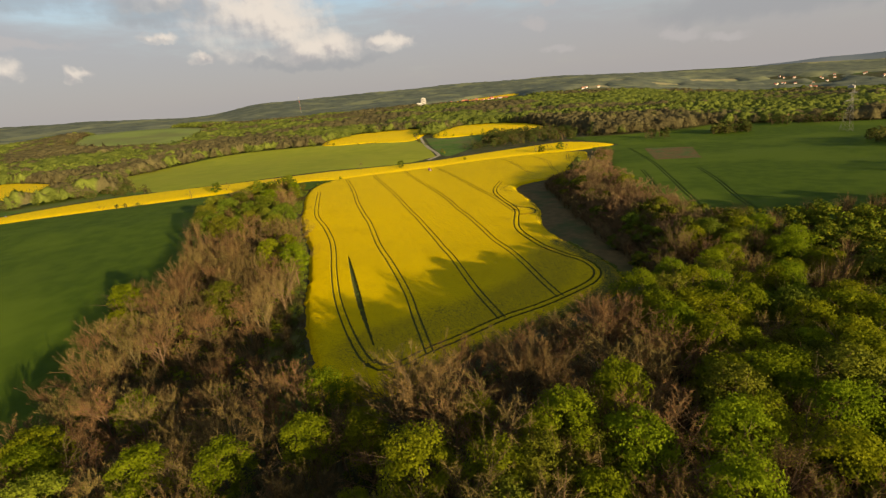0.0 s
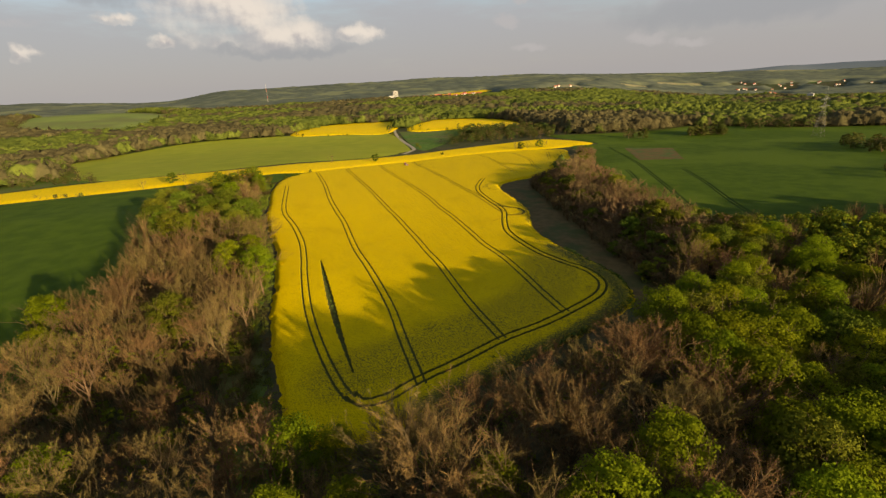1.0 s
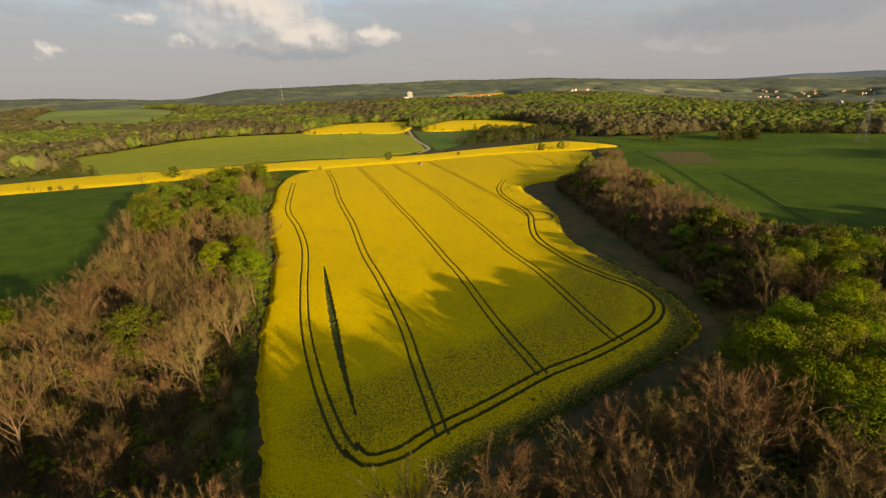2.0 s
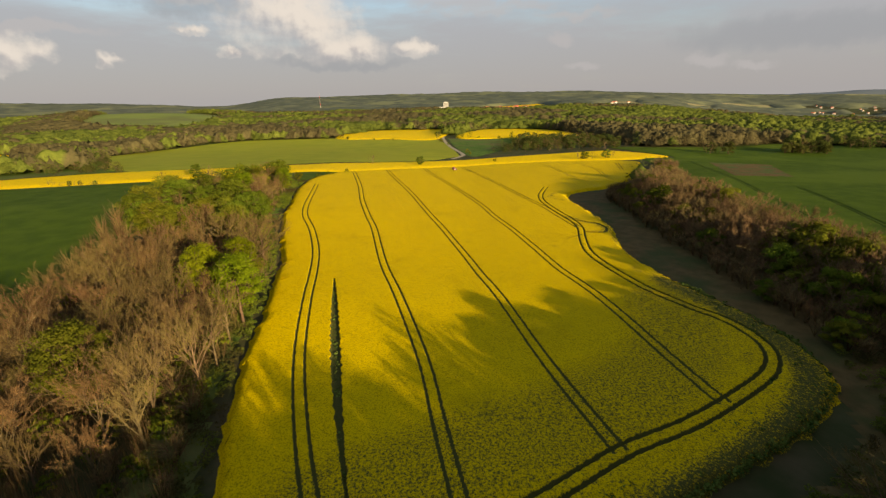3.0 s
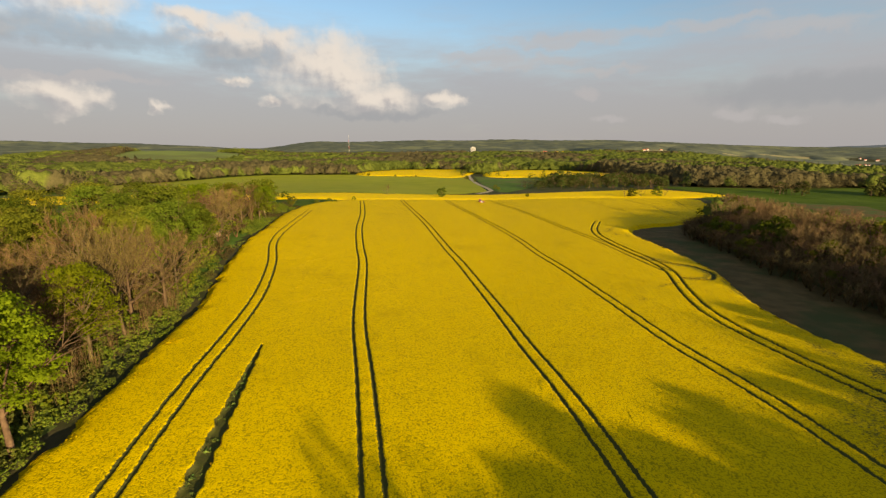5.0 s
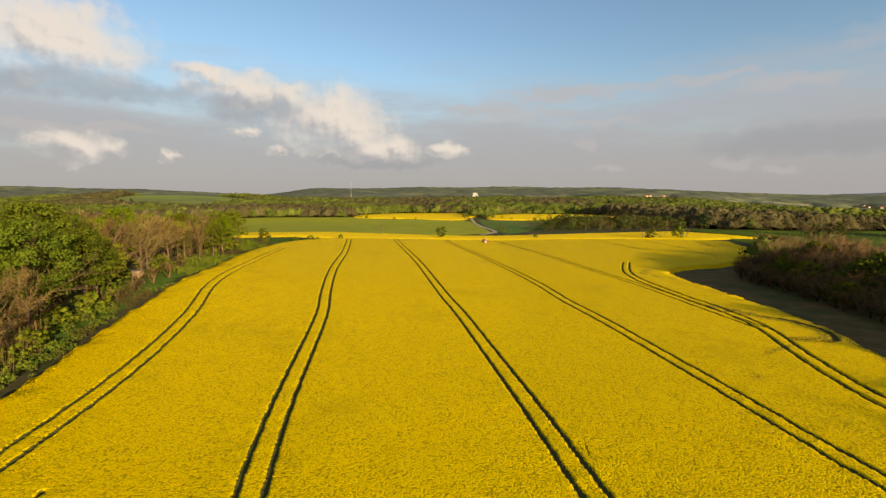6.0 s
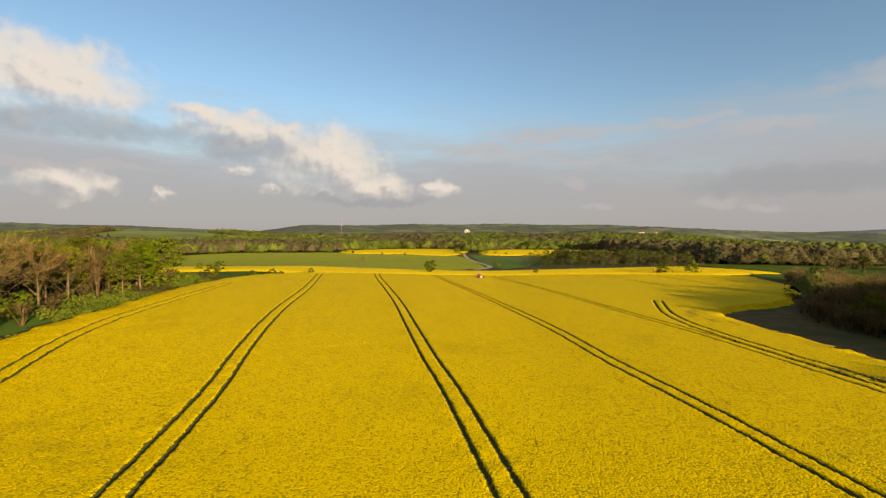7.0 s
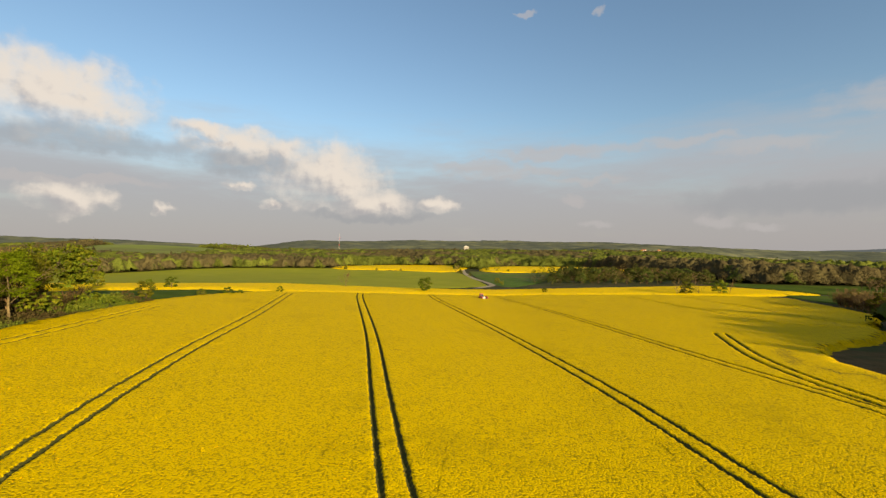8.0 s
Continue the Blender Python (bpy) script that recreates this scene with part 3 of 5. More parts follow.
def plain_patch(name, outline, mat, lift, label, category, cell=4.0, sharp=False):
    outline = np.asarray(outline, float) if sharp else rounded(outline, True)
    lo, hi = outline.min(0), outline.max(0)
    nx, ny = np.ceil((hi - lo) / cell).astype(int) + 1
    gx, gy = np.meshgrid(np.arange(nx), np.arange(ny))
    x, y = lo[0] + gx * cell, lo[1] + gy * cell
    v = np.stack([x, y, land(x, y) + lift], 2).reshape(-1, 3)
    i, j = np.meshgrid(np.arange(nx - 1), np.arange(ny - 1))
    i, j = i.ravel(), j.ravel()
    ok = inside(outline, lo[0] + (i + 0.5) * cell, lo[1] + (j + 0.5) * cell)
    i, j = i[ok], j[ok]
    q = np.stack([j * nx + i, j * nx + i + 1, (j + 1) * nx + i + 1, (j + 1) * nx + i], 1)
    ob = part(name, mesh_of(name, v, q, True), mat)
    return tagged(ob, label, category, kind="structure")


plain_patch("bare_soil_patch", [(201, 478), (242, 462), (211, 387), (176, 393)], SOIL, 0.5, "bare brown soil patch in the green wheat", "soil", 1.5, True)
plain_patch("field_margin", [(21, 108), (40, 120), (52, 133), (54, 155), (50, 169), (46.5, 179), (43.5, 190), (41, 202), (40, 216), (42, 231), (45, 245), (45, 260), (43, 280), (41, 297), (41, 311), (45, 324), (56, 334.5), (70, 343), (82, 356), (90, 370), (102, 374), (90, 346), (76, 325), (69, 300), (70, 270), (68, 240), (68, 205), (72, 178), (78, 150), (64, 124), (40, 104)], MARGIN, 0.04, "shaded grassy margin between crop and thicket", "margin", 1.5)
plain_patch("grass_verge", [(-36, 84), (-42, 100), (-48.5, 117), (-51.5, 125), (-56.5, 140), (-60, 155), (-62.5, 168), (-66.5, 181), (-70.5, 198), (-76, 213), (-83, 230), (-92, 257), (-95, 272), (-106, 315), (-112, 352), (-124, 352), (-116, 315), (-106, 272), (-103, 257), (-94, 230), (-86, 211), (-80, 196), (-76, 180), (-72, 166), (-68, 150), (-62, 128), (-48, 88)], MEADOW, 0.05, "green grass verge along the wood's edge", "verge", 1.5)


def build_track():
    line = rounded([(-24, 520), (-14, 550), (-13.5, 573), (-28, 660), (-43, 775), (-45, 830)], step=6)
    l, r = beside(line, -2.2), beside(line, 2.2)
    v = np.concatenate([l, r])
    v = np.column_stack([v, land(v[:, 0], v[:, 1]) + 0.5])
    n = len(line)
    k = np.arange(n - 1)
    ob = part("farm_track", mesh_of("farm_track", v, np.stack([k, k + n, k + n + 1, k + 1], 1)), GRAVEL)
    tagged(ob, "pale gravel farm track between fields", "track", kind="structure")


build_track()


# ---------------------------------------------------------------- trees
def tube(heap, pts, radii, sides):
    pts = np.asarray(pts, float)
    n = len(pts)
    d = np.gradient(pts, axis=0)
    d /= np.linalg.norm(d, axis=1)[:, None] + 1e-9
    side = np.cross(d, [0.31, 0.95, 0.05])
    side /= np.linalg.norm(side, axis=1)[:, None] + 1e-9
    up = np.cross(d, side)
    a = np.arange(sides) / sides * 2 * math.pi
    v = pts[:, None] + np.asarray(radii)[:, None, None] * (np.cos(a)[None, :, None] * side[:, None] + np.sin(a)[None, :, None] * up[:, None])
    i, j = np.meshgrid(np.arange(n - 1), np.arange(sides), indexing="ij")
    i, j = i.ravel(), j.ravel()
    k = (j + 1) % sides
    heap.add(v.reshape(-1, 3), quads=np.stack([i * sides + j, i * sides + k, (i + 1) * sides + k, (i + 1) * sides + j], 1))


def grow(heap, tips, rng, start, way, length, radius, level, spread, rise):
    """One limb with its side branches; the ends of the last ones go to tips."""
    steps = 4 if level == 0 else 3
    p, d = np.array(start, float), np.array(way, float)
    pts, rad = [p.copy()], [radius]
    for s in range(steps):
        d = d + rng.normal(0, 0.10, 3) + np.array([0, 0, rise])
        d /= np.linalg.norm(d)
        p = p + d * length / steps
        pts.append(p.copy())
        rad.append(radius * (1 - 0.75 * (s + 1) / steps))
    tube(heap, pts, rad, 5 if level == 0 else 3)
    if level == 2:
        tips.extend((q, d, length) for q in (pts[-3], pts[-2], p))
        return
    for k in range(8 if level == 1 else 7):
        t = rng.uniform(0.35, 1.0)
        i = min(int(t * steps), steps - 1)
        at = np.array(pts[i]) + (np.array(pts[i + 1]) - np.array(pts[i])) * (t * steps - i)
        out = rng.normal(0, 1, 3)
        out -= out.dot(d) * d
        out /= np.linalg.norm(out)
        w = d + out * spread * rng.uniform(0.6, 1.1)
        w /= np.linalg.norm(w)
        grow(heap, tips, rng, at, w, length * rng.uniform(0.42, 0.62), max(rad[i] * 0.6, 0.035), level + 1, spread, rise)


def skeleton_of(seed, h, clear, limbs, spread, rise, width):
    rng = np.random.default_rng(seed)
    heap, tips = Heap(), []
    lean = rng.normal(0, 0.03, 2)
    top = h * 0.62
    zs = np.linspace(0, top, 6)
    pts = np.stack([lean[0] * zs + rng.normal(0, 0.05, 6), lean[1] * zs + rng.normal(0, 0.05, 6), zs], 1)
    base = h * 0.017
    tube(heap, pts, base * (1.15 - 0.75 * zs / top), 6)
    for k in range(limbs):
        t = clear + (1 - clear) * (k + rng.uniform(0, 0.8)) / limbs
        at = np.array([np.interp(t * top, zs, pts[:, 0]), np.interp(t * top, zs, pts[:, 1]), t * top])
        a = k * 2.4 + rng.uniform(-0.5, 0.5)
        flat = width * (1.15 - 0.65 * t)
        w = np.array([math.cos(a) * flat, math.sin(a) * flat, 0.85])
        w /= np.linalg.norm(w)
        grow(heap, tips, rng, at, w, (h - t * top) * rng.uniform(0.60, 0.85), base * (0.62 - 0.3 * t), 1, spread, rise)
    return heap, tips, rng


def needles(tips, rng, per, long, wide, dome=1.0):
    """Fine twigs as slender blades round the ends of the branches."""
    p = np.repeat(np.array([t[0] for t in tips]), per, 0)
    d = np.repeat(np.array([t[1] for t in tips]), per, 0)
    n = len(p)
    w = d * 0.8 + rng.normal(0, 0.7, (n, 3)) + [0, 0, 0.15]
    w /= np.linalg.norm(w, axis=1)[:, None]
    p = p - d * rng.uniform(0, 0.9, (n, 1))
    s = np.cross(w, rng.normal(0, 1, (n, 3)))
    s /= np.linalg.norm(s, axis=1)[:, None]
    size = rng.uniform(0.6, 1.2, (n, 1))
    # crowns end in a rounded dome
    top = p[:, 2].max()
    mid = np.array([*p[:, :2].mean(0), top * 0.62])
    reach = np.array([np.abs(p[:, 0]).max() * 0.82, np.abs(p[:, 1]).max() * 0.82, top * 0.36])
    r = np.linalg.norm((p - mid) / reach, axis=1)[:, None]
    if dome:
        p = mid + (p - mid) * np.where(r > 0.85, (0.85 + 0.35 * (r - 0.85)) / r, 1.0)
    v = np.stack([p - s * wide, p + s * wide, p + w * long * size], 1).reshape(-1, 3)
    return v, np.arange(n * 3).reshape(-1, 3)


def leaves(centres, spread, rng, count, size, jitter=0.5):
    """Leaf sprays: small slanting triangles scattered in clumps."""
    c = np.asarray(centres, float)
    pick = rng.integers(0, len(c), count)
    off = rng.normal(0, 1, (count, 3))
    off /= np.linalg.norm(off, axis=1)[:, None]
    off[:, 2] = np.where(off[:, 2] < -0.3, -off[:, 2] * 0.5, off[:, 2])
    p = c[pick] + off * spread[pick][:, None] * rng.uniform(0.5, 1.1, (count, 1)) * [1, 1, 0.72]
    n = off + rng.normal(0, jitter, (count, 3)) + [0, 0, 0.35]
    n /= np.linalg.norm(n, axis=1)[:, None]
    a = np.cross(n, rng.normal(0, 1, (count, 3)))
    a /= np.linalg.norm(a, axis=1)[:, None]
    b = np.cross(n, a)
    s = size * rng.uniform(0.6, 1.4, (count, 1))
    v = np.stack([p - a * s, p + a * s * 0.8 - b * s * 0.5, p + a * s * 0.3 + b * s], 1).reshape(-1, 3)
    return v, np.arange(count * 3).reshape(-1, 3)


def bare_tree(seed, h, slim=False, twigs=15, limbs=9, clear=0.28):
    if slim:
        wood, tips, rng = skeleton_of(seed, h, 0.30, 10, 0.7, 0.07, 0.66)
    else:
        wood, tips, rng = skeleton_of(seed, h, clear, limbs, 0.85, 0.06, 1.05)
    v, t = needles(tips, rng, twigs, h * 0.062, 0.014, not slim)
    return wood.mesh("trunk", True), mesh_of("crown", v, t)


def crown_lumps(rng, h, wide, count, low=0.35):
    c, s = [], []
    for k in range(count):
        a, t = k * 2.4 + rng.uniform(-0.4, 0.4), (k + 0.5) / count
        z = h * (low + (0.90 - low) * t)
        r = wide * math.sin(math.pi * (0.20 + 0.72 * t)) ** 0.8 * rng.uniform(0.45, 0.85)
        c.append((math.cos(a) * r, math.sin(a) * r, z))
        s.append(h * rng.uniform(0.085, 0.15))
    return np.array(c), np.array(s)


def leafy_tree(seed, h, wide, count=9500, size=0.15):
    wood, tips, rng = skeleton_of(seed, h, 0.28, 3, 0.7, 0.05, 0.9)
    c, s = crown_lumps(rng, h, wide, 46)
    s = s * rng.uniform(0.55, 1.05, len(s))
    v, t = leaves(c, s, rng, count, size, 0.5)
    return wood.mesh("trunk", True), mesh_of("crown", v, t)


def scrub(seed, h, count=900, size=0.42):
    rng = np.random.default_rng(seed)
    heap = Heap()
    for k in range(7):
        a = k * 2.4
        tip = np.array([math.cos(a) * h * 0.4, math.sin(a) * h * 0.4, h * 0.85]) + rng.normal(0, h * 0.08, 3)
        tube(heap, [(0, 0, 0), tip * [0.4, 0.4, 0.5], tip], [0.09, 0.06, 0.02], 3)
    c, s = crown_lumps(rng, h, h * 0.55, 12, 0.15)
    v, t = leaves(c, s * 1.5, rng, count, size)
    return heap.mesh("stems", True), mesh_of("foliage", v, t)


def scatter(poly, gap, seed, jitter=0.42):
    rng = np.random.default_rng(seed)
    poly = np.asarray(poly, float)
    lo, hi = poly.min(0), poly.max(0)
    gx, gy = np.meshgrid(np.arange(lo[0], hi[0], gap), np.arange(lo[1], hi[1], gap))
    p = np.stack([gx.ravel(), gy.ravel()], 1) + rng.uniform(-jitter, jitter, (gx.size, 2)) * gap
    return p[inside(poly, p[:, 0], p[:, 1])]


PROTO = {}


def stand_tree(kind, key, makers, mats, x, y, turn, scale, label, category, group, names=("trunk", "crown"), tilt=(0, 0)):
    """Sets one tree; the first of each shape is built, the others are copies."""
    m = pose(x, y, float(land(x, y)) - 0.1, tilt[0], tilt[1], turn)
    if key in PROTO:
        ob = copy_thing(PROTO[key], m)
    else:
        ob = PROTO[key] = tagged(new(kind), label, category, group)
        ob.empty_display_size = 0.5
        for name, me, mat in zip(names, makers(), mats):
            part(name, me, mat, ob)
        ob.matrix_basis = m
    ob.scale = (scale * random.uniform(0.92, 1.08), scale * random.uniform(0.92, 1.08), scale)
    return ob


def leafy_share(x, y):
    """How much of the wood is in leaf, by place."""
    if x < -40 and y > 85:
        return 0.10 if y < 200 else 0.5 if y < 248 else 0.12 if y < 282 else 0.78
    if -20 < x < 46 and y > 72:
        return 0.06
    if x > 46:
        return 0.82 if math.sin(x * 0.06 + y * 0.045) > -0.75 else 0.2
    return 0.08 if x < -35 and y > 58 else 0.34


KNOWN = [(16, 63, 1), (-19, 67, 1), (-30, 67, 1), (-43.5, 61.6, 1), (26, 57, 1), (45.6, 97, 1), (41.5, 58, 1), (-58, 62, 1), (-83, 69, 1), (-108, 134, 1), (-74, 130, 3),
         (-61, 160, 1), (-92, 218, 3), (-84, 206, 3), (-97, 232, 3), (-72, 166, 1), (60, 120, 1), (68, 112, 1), (52, 84, 1), (85, 90, 1), (27.7, 70, 1), (-9, 56, 2), (80, 128, 2), (100, 129, 1), (53, 96, 2), (-80, 64, 1), (36, 47, 1), (60, 60, 2)]
KNOWN_BARE = [(-79, 195, 0, 1.35), (-110, 271, 1, 1.0), (-77, 208, 1, 1.0), (-117, 309, 0, 1.0), (3, 73, 0, 1.3), (-5, 62, 1, 1.2), (21, 84, 0, 1.25), (-70, 186, 1, 1.2), (-107, 268, 0, 1.15), (-103, 274, 1, 1.1), (61, 78, 1, 1.3), (-40, 69, 0, 1.25), (19, 96, 1, 1.2), (35, 105, 0, 1.2), (-78, 80, 1, 1.2)]


HOLLOW = [(-86, 98), (-80, 112), (-66, 120), (-50, 124), (-44, 108), (-36, 96), (-44, 86), (-60, 88), (-76, 88)]


def plant_woods():
    spots = np.concatenate([scatter(LEFT_WOOD, 7.3, 3), scatter(FRONT_WOOD, 7.0, 4)])
    spots = spots[spots[:, 1] > 14]
    known = np.array([k[:2] for k in KNOWN] + [k[:2] for k in KNOWN_BARE])
    gap = np.hypot(spots[:, None, 0] - known[None, :, 0], spots[:, None, 1] - known[None, :, 1]).min(1)
    thin = inside(HOLLOW, spots[:, 0], spots[:, 1])
    spots = spots[(gap > 4.5) & ~(thin & (np.arange(len(spots)) % 5 < 2))]
    rng = np.random.default_rng(8)
    near = np.hypot(spots[:, 0] + 10, spots[:, 1] - np.clip(spots[:, 1], 60, 250))
    order = np.argsort(near)
    rest = {"bare": [], "leafy": []}
    todo = [(x, y, "leafy", k, 1.15 if x < -15 and y < 100 else 1.42 if y < 100 or (x, y) == (-97, 232) else 1.2) for x, y, k in KNOWN] + [(x, y, "bare", k, s) for x, y, k, s in KNOWN_BARE]
    for i in order:
        x, y = spots[i]
        kind = "leafy" if rng.random() < leafy_share(x, y) else "bare"
        shape = int(rng.integers(0, 4))
        low = bool(inside(HOLLOW, np.array([x]), np.array([y]))[0])
        if low or (kind == "bare" and x < -40 and 95 < y < 160):
            kind, shape = "bare", 2 + shape % 2
        if kind == "bare" and x < -40 and y > 190:
            shape = shape % 2
        if kind == "leafy" and x < -40 and y > 190:
            shape = 3 if rng.random() < 0.85 else shape
        todo.append((x, y, kind, shape, rng.uniform(0.85, 1.2) * (0.72 if low else 0.88 if x < -40 and y > 275 else 1.12 if x < -40 and y > 190 else 1.0 if x < -40 and y > 85 else 0.98 if x < -15 and y < 95 else 1.25 if x > 44 and y < 112 else 1.05 if x > 44 else 1.12 if away(FIELD[:8], x, y) < 13 else 1.4 if away(FIELD[:8], x, y) < 26 else 1.36)))
    count = {"bare": 0, "leafy": 0}
    for x, y, kind, shape, scale in todo:
        turn = rng.uniform(0, 360)
        count[kind] += 1
        if count[kind] > (300 if kind == "bare" else 230):
            rest[kind].append((x, y, turn, scale))
        elif kind == "bare":
            slim = shape > 1
            stand_tree("bare_tree", ("bare", shape), lambda: bare_tree(20 + shape, 14.5 if slim else 14.5, slim), (BARK, TWIG), x, y, turn, scale, "leafless brown tree with fine twigs in a wood", "tree", "bare trees of the wood")
        else:
            deep = shape == 3
            stand_tree("leafy_tree", ("leafy", shape), lambda: leafy_tree(40 + shape, 15.5, 4.6 + 0.4 * shape), (BARK, LEAF_DEEP if deep else LEAF), x, y, turn, scale, "deep green leafy tree in a wood" if deep else "fresh spring green leafy tree in a wood", "tree", "leafy trees of the wood")
    return rest


def merged(name, sources, spots, mat, label, category):
    """Many plants as one mesh: copies of the source meshes' arrays."""
    heap = Heap()
    for n, (x, y, turn, scale) in enumerate(spots):
        v, t = sources[n % len(sources)]
        c, s = math.cos(radians(turn)) * scale, math.sin(radians(turn)) * scale
        u = np.stack([v[:, 0] * c - v[:, 1] * s + x, v[:, 0] * s + v[:, 1] * c + y, v[:, 2] * scale + float(land(x, y))], 1)
        heap.add(u, t)
    return tagged(part(name, heap.mesh(name), mat), label, category, kind="stuff")


def simple_bare(seed, h):
    """A bare tree of blades alone, for the depth of the wood."""
    rng = np.random.default_rng(seed)
    n = 150
    a, t = rng.uniform(0, 6.28, n), rng.uniform(0.3, 0.75, n)
    foot = np.stack([np.cos(a) * t * 1.2, np.sin(a) * t * 1.2, t * h], 1)
    tip = foot + np.stack([np.cos(a) * rng.uniform(0.3, 3.4, n), np.sin(a) * rng.uniform(0.3, 3.4, n), rng.uniform(0.15, 0.38, n) * h], 1)
    tip[:, 2] = np.minimum(tip[:, 2], h)
    s = np.stack([-np.sin(a), np.cos(a), 0 * a], 1) * 0.05
    foot[:6] = rng.normal(0, 0.1, (6, 3)) * [1, 1, 0]
    s[:6] *= 4
    v = np.stack([foot - s, foot + s, tip], 1).reshape(-1, 3)
    return v, np.arange(n * 3).reshape(-1, 3)


# trees out of view, added to cast shade on the front wood and crop
SHADE_STAND = [(-170, -70), (-170, -5), (-100, 2), (-20, 10), (60, 16), (140, 24), (260, 40), (300, -70)]


def simple_leafy(seed, h, wide, count=1300, size=0.36):
    rng = np.random.default_rng(seed)
    c, s = crown_lumps(rng, h, wide, 14)
    return leaves(c, s, rng, count, size)


rest = plant_woods()
if rest["leafy"]:
    merged("deep_wood_leafy", [simple_leafy(60 + k, 15, 5) for k in range(5)], rest["leafy"], LEAF_MID, "mass of spring green trees deeper in the wood", "woodland")
if rest["bare"]:
    merged("deep_wood_bare", [simple_bare(70 + k, 15) for k in range(5)], rest["bare"], TWIG_FAR, "mass of leafless brown trees deeper in the wood", "woodland")


stand_rng = np.random.default_rng(61)
stand = [(x, y, stand_rng.uniform(0, 360), stand_rng.uniform(1.1, 1.6) * (0.85 if x < 15 else 1.0)) for x, y in scatter(SHADE_STAND, 10.0, 62)]
merged("tall_stand", [simple_leafy(160 + k, 15, 5, 420, 0.8) for k in range(4)], stand, LEAF_MID, "unseen tall trees added to shade the front wood and crop", "woodland")


def plant_thicket():
    rng = np.random.default_rng(12)
    for n, (x, y) in enumerate(scatter(THICKET, 5.7, 13)):
        turn, scale = rng.uniform(0, 360), rng.uniform(0.75, 1.2) * (1.75 if y < 345 else 1.1) * (0.42 + 0.58 * float(ease(away(THICKET[:11], x, y), 1, 24)))
        shape = int(rng.integers(0, 3))
        if rng.random() < (0.4 if y < 215 else 0.10):
            stand_tree("leafy_shrub", ("scrub", shape), lambda: scrub(90 + shape, 7.0, 3000, 0.22), (BARK, LEAF_DEEP), x, y, turn, scale, "yellow-green leafy shrub in the thicket", "shrub", "shrubs of the thicket", ("stem", "crown"))
        else:
            stand_tree("bare_shrub", ("thorn", shape), lambda: bare_tree(95 + shape, 8.0, False, 15, 7, 0.0), (BARK, TWIG_DARK), x, y, turn, scale, "brown leafless shrub in a dense thicket", "shrub", "shrubs of the thicket", ("stem", "crown"))


plant_thicket()


brush_rng = np.random.default_rng(64)
merged("thicket_brush", [simple_bare(270 + k, 5.5) for k in range(4)], [(x, y, brush_rng.uniform(0, 360), brush_rng.uniform(0.6, 1.1)) for x, y in scatter(THICKET, 3.4, 65)], TWIG_FAR, "low brown brush filling the thicket", "undergrowth")


# understorey along the edges of the wood
def plant_understorey():
    rng = np.random.default_rng(15)
    spots = [(x, y, rng.uniform(0, 360), rng.uniform(0.5, 1.2)) for x, y in np.concatenate([scatter(LEFT_WOOD, 4.6, 16), scatter(FRONT_WOOD, 5.2, 17)]) if y > 25]
    merged("understorey", [simple_leafy(80 + k, 4.5, 2.6, 260, 0.3) for k in range(4)], spots[::2], LEAF_MID, "low green undergrowth beneath the trees", "undergrowth")
    merged("brushwood", [simple_bare(85 + k, 4.5) for k in range(4)], spots[1::2], TWIG_FAR, "low leafless brush beneath the trees", "undergrowth")


plant_understorey()


def upright_brush(seed, h):
    """A clump of thin upright stems."""
    rng = np.random.default_rng(seed)
    n = 70
    a, r = rng.uniform(0, 6.28, n), rng.uniform(0, 1.6, n)
    foot = np.stack([np.cos(a) * r, np.sin(a) * r, rng.uniform(0, 0.5, n) * h * (np.arange(n) > 14)], 1)
    tip = foot + np.stack([np.cos(a) * rng.uniform(0, 0.8, n), np.sin(a) * rng.uniform(0, 0.8, n), rng.uniform(0.3, 0.6, n) * h], 1)
    s = np.stack([-np.sin(a), np.cos(a), 0 * a], 1) * np.where(np.arange(n) < 14, 0.05, 0.022)[:, None]
    return np.stack([foot - s, foot + s, tip], 1).reshape(-1, 3), np.arange(n * 3).reshape(-1, 3)


pole_rng = np.random.default_rng(67)
poles = [(x, y, pole_rng.uniform(0, 360), pole_rng.uniform(0.6, 1.25)) for x, y in scatter(LEFT_WOOD, 2.9, 68) if y < 215]
merged("pole_brush", [upright_brush(290 + k, 6.5) for k in range(5)], poles, TWIG_POLE, "brown upright saplings and brush of the wood", "undergrowth")


def plant_brambles():
    """Low green growth between the crop and the wood."""
    rng = np.random.default_rng(19)
    edge = rounded([(-42, 98), (-48.5, 117), (-51.5, 125), (-56.5, 140), (-60, 155), (-62.5, 168), (-66.5, 181), (-70.5, 198), (-76, 213), (-83, 230), (-92, 257), (-95, 272), (-106, 315), (-111, 345)], step=1.0)
    edge = np.concatenate([rounded([(64, 150), (62, 136), (48, 122), (24, 108), (2, 97), (-18, 88), (-38, 90), (-42, 98)], step=1.0), edge])
    pick = rng.integers(0, len(edge), 1900)
    off = 9.0 * rng.random(1900) ** 1.4 - np.where(edge[pick][:, 0] < -45, 2.0, 2.6)
    p = beside(edge, -1.0)[pick] - edge[pick]
    p = edge[pick] + p * off[:, None] + rng.normal(0, 0.35, (1900, 2))
    spots = [(x, y, rng.uniform(0, 360), (0.27 + 0.035 * max(o, -1.2)) * rng.uniform(0.6, 1.4)) for (x, y), o in zip(p, off) if not (-104 < x < -90 and 248 < y < 266)]
    merged("bramble_edge", [simple_leafy(180 + k, 4.5, 3.4, 120, 0.42) for k in range(4)], spots, LEAF_LOW, "green brambles and tall grass along the wood's edge", "undergrowth")


plant_brambles()


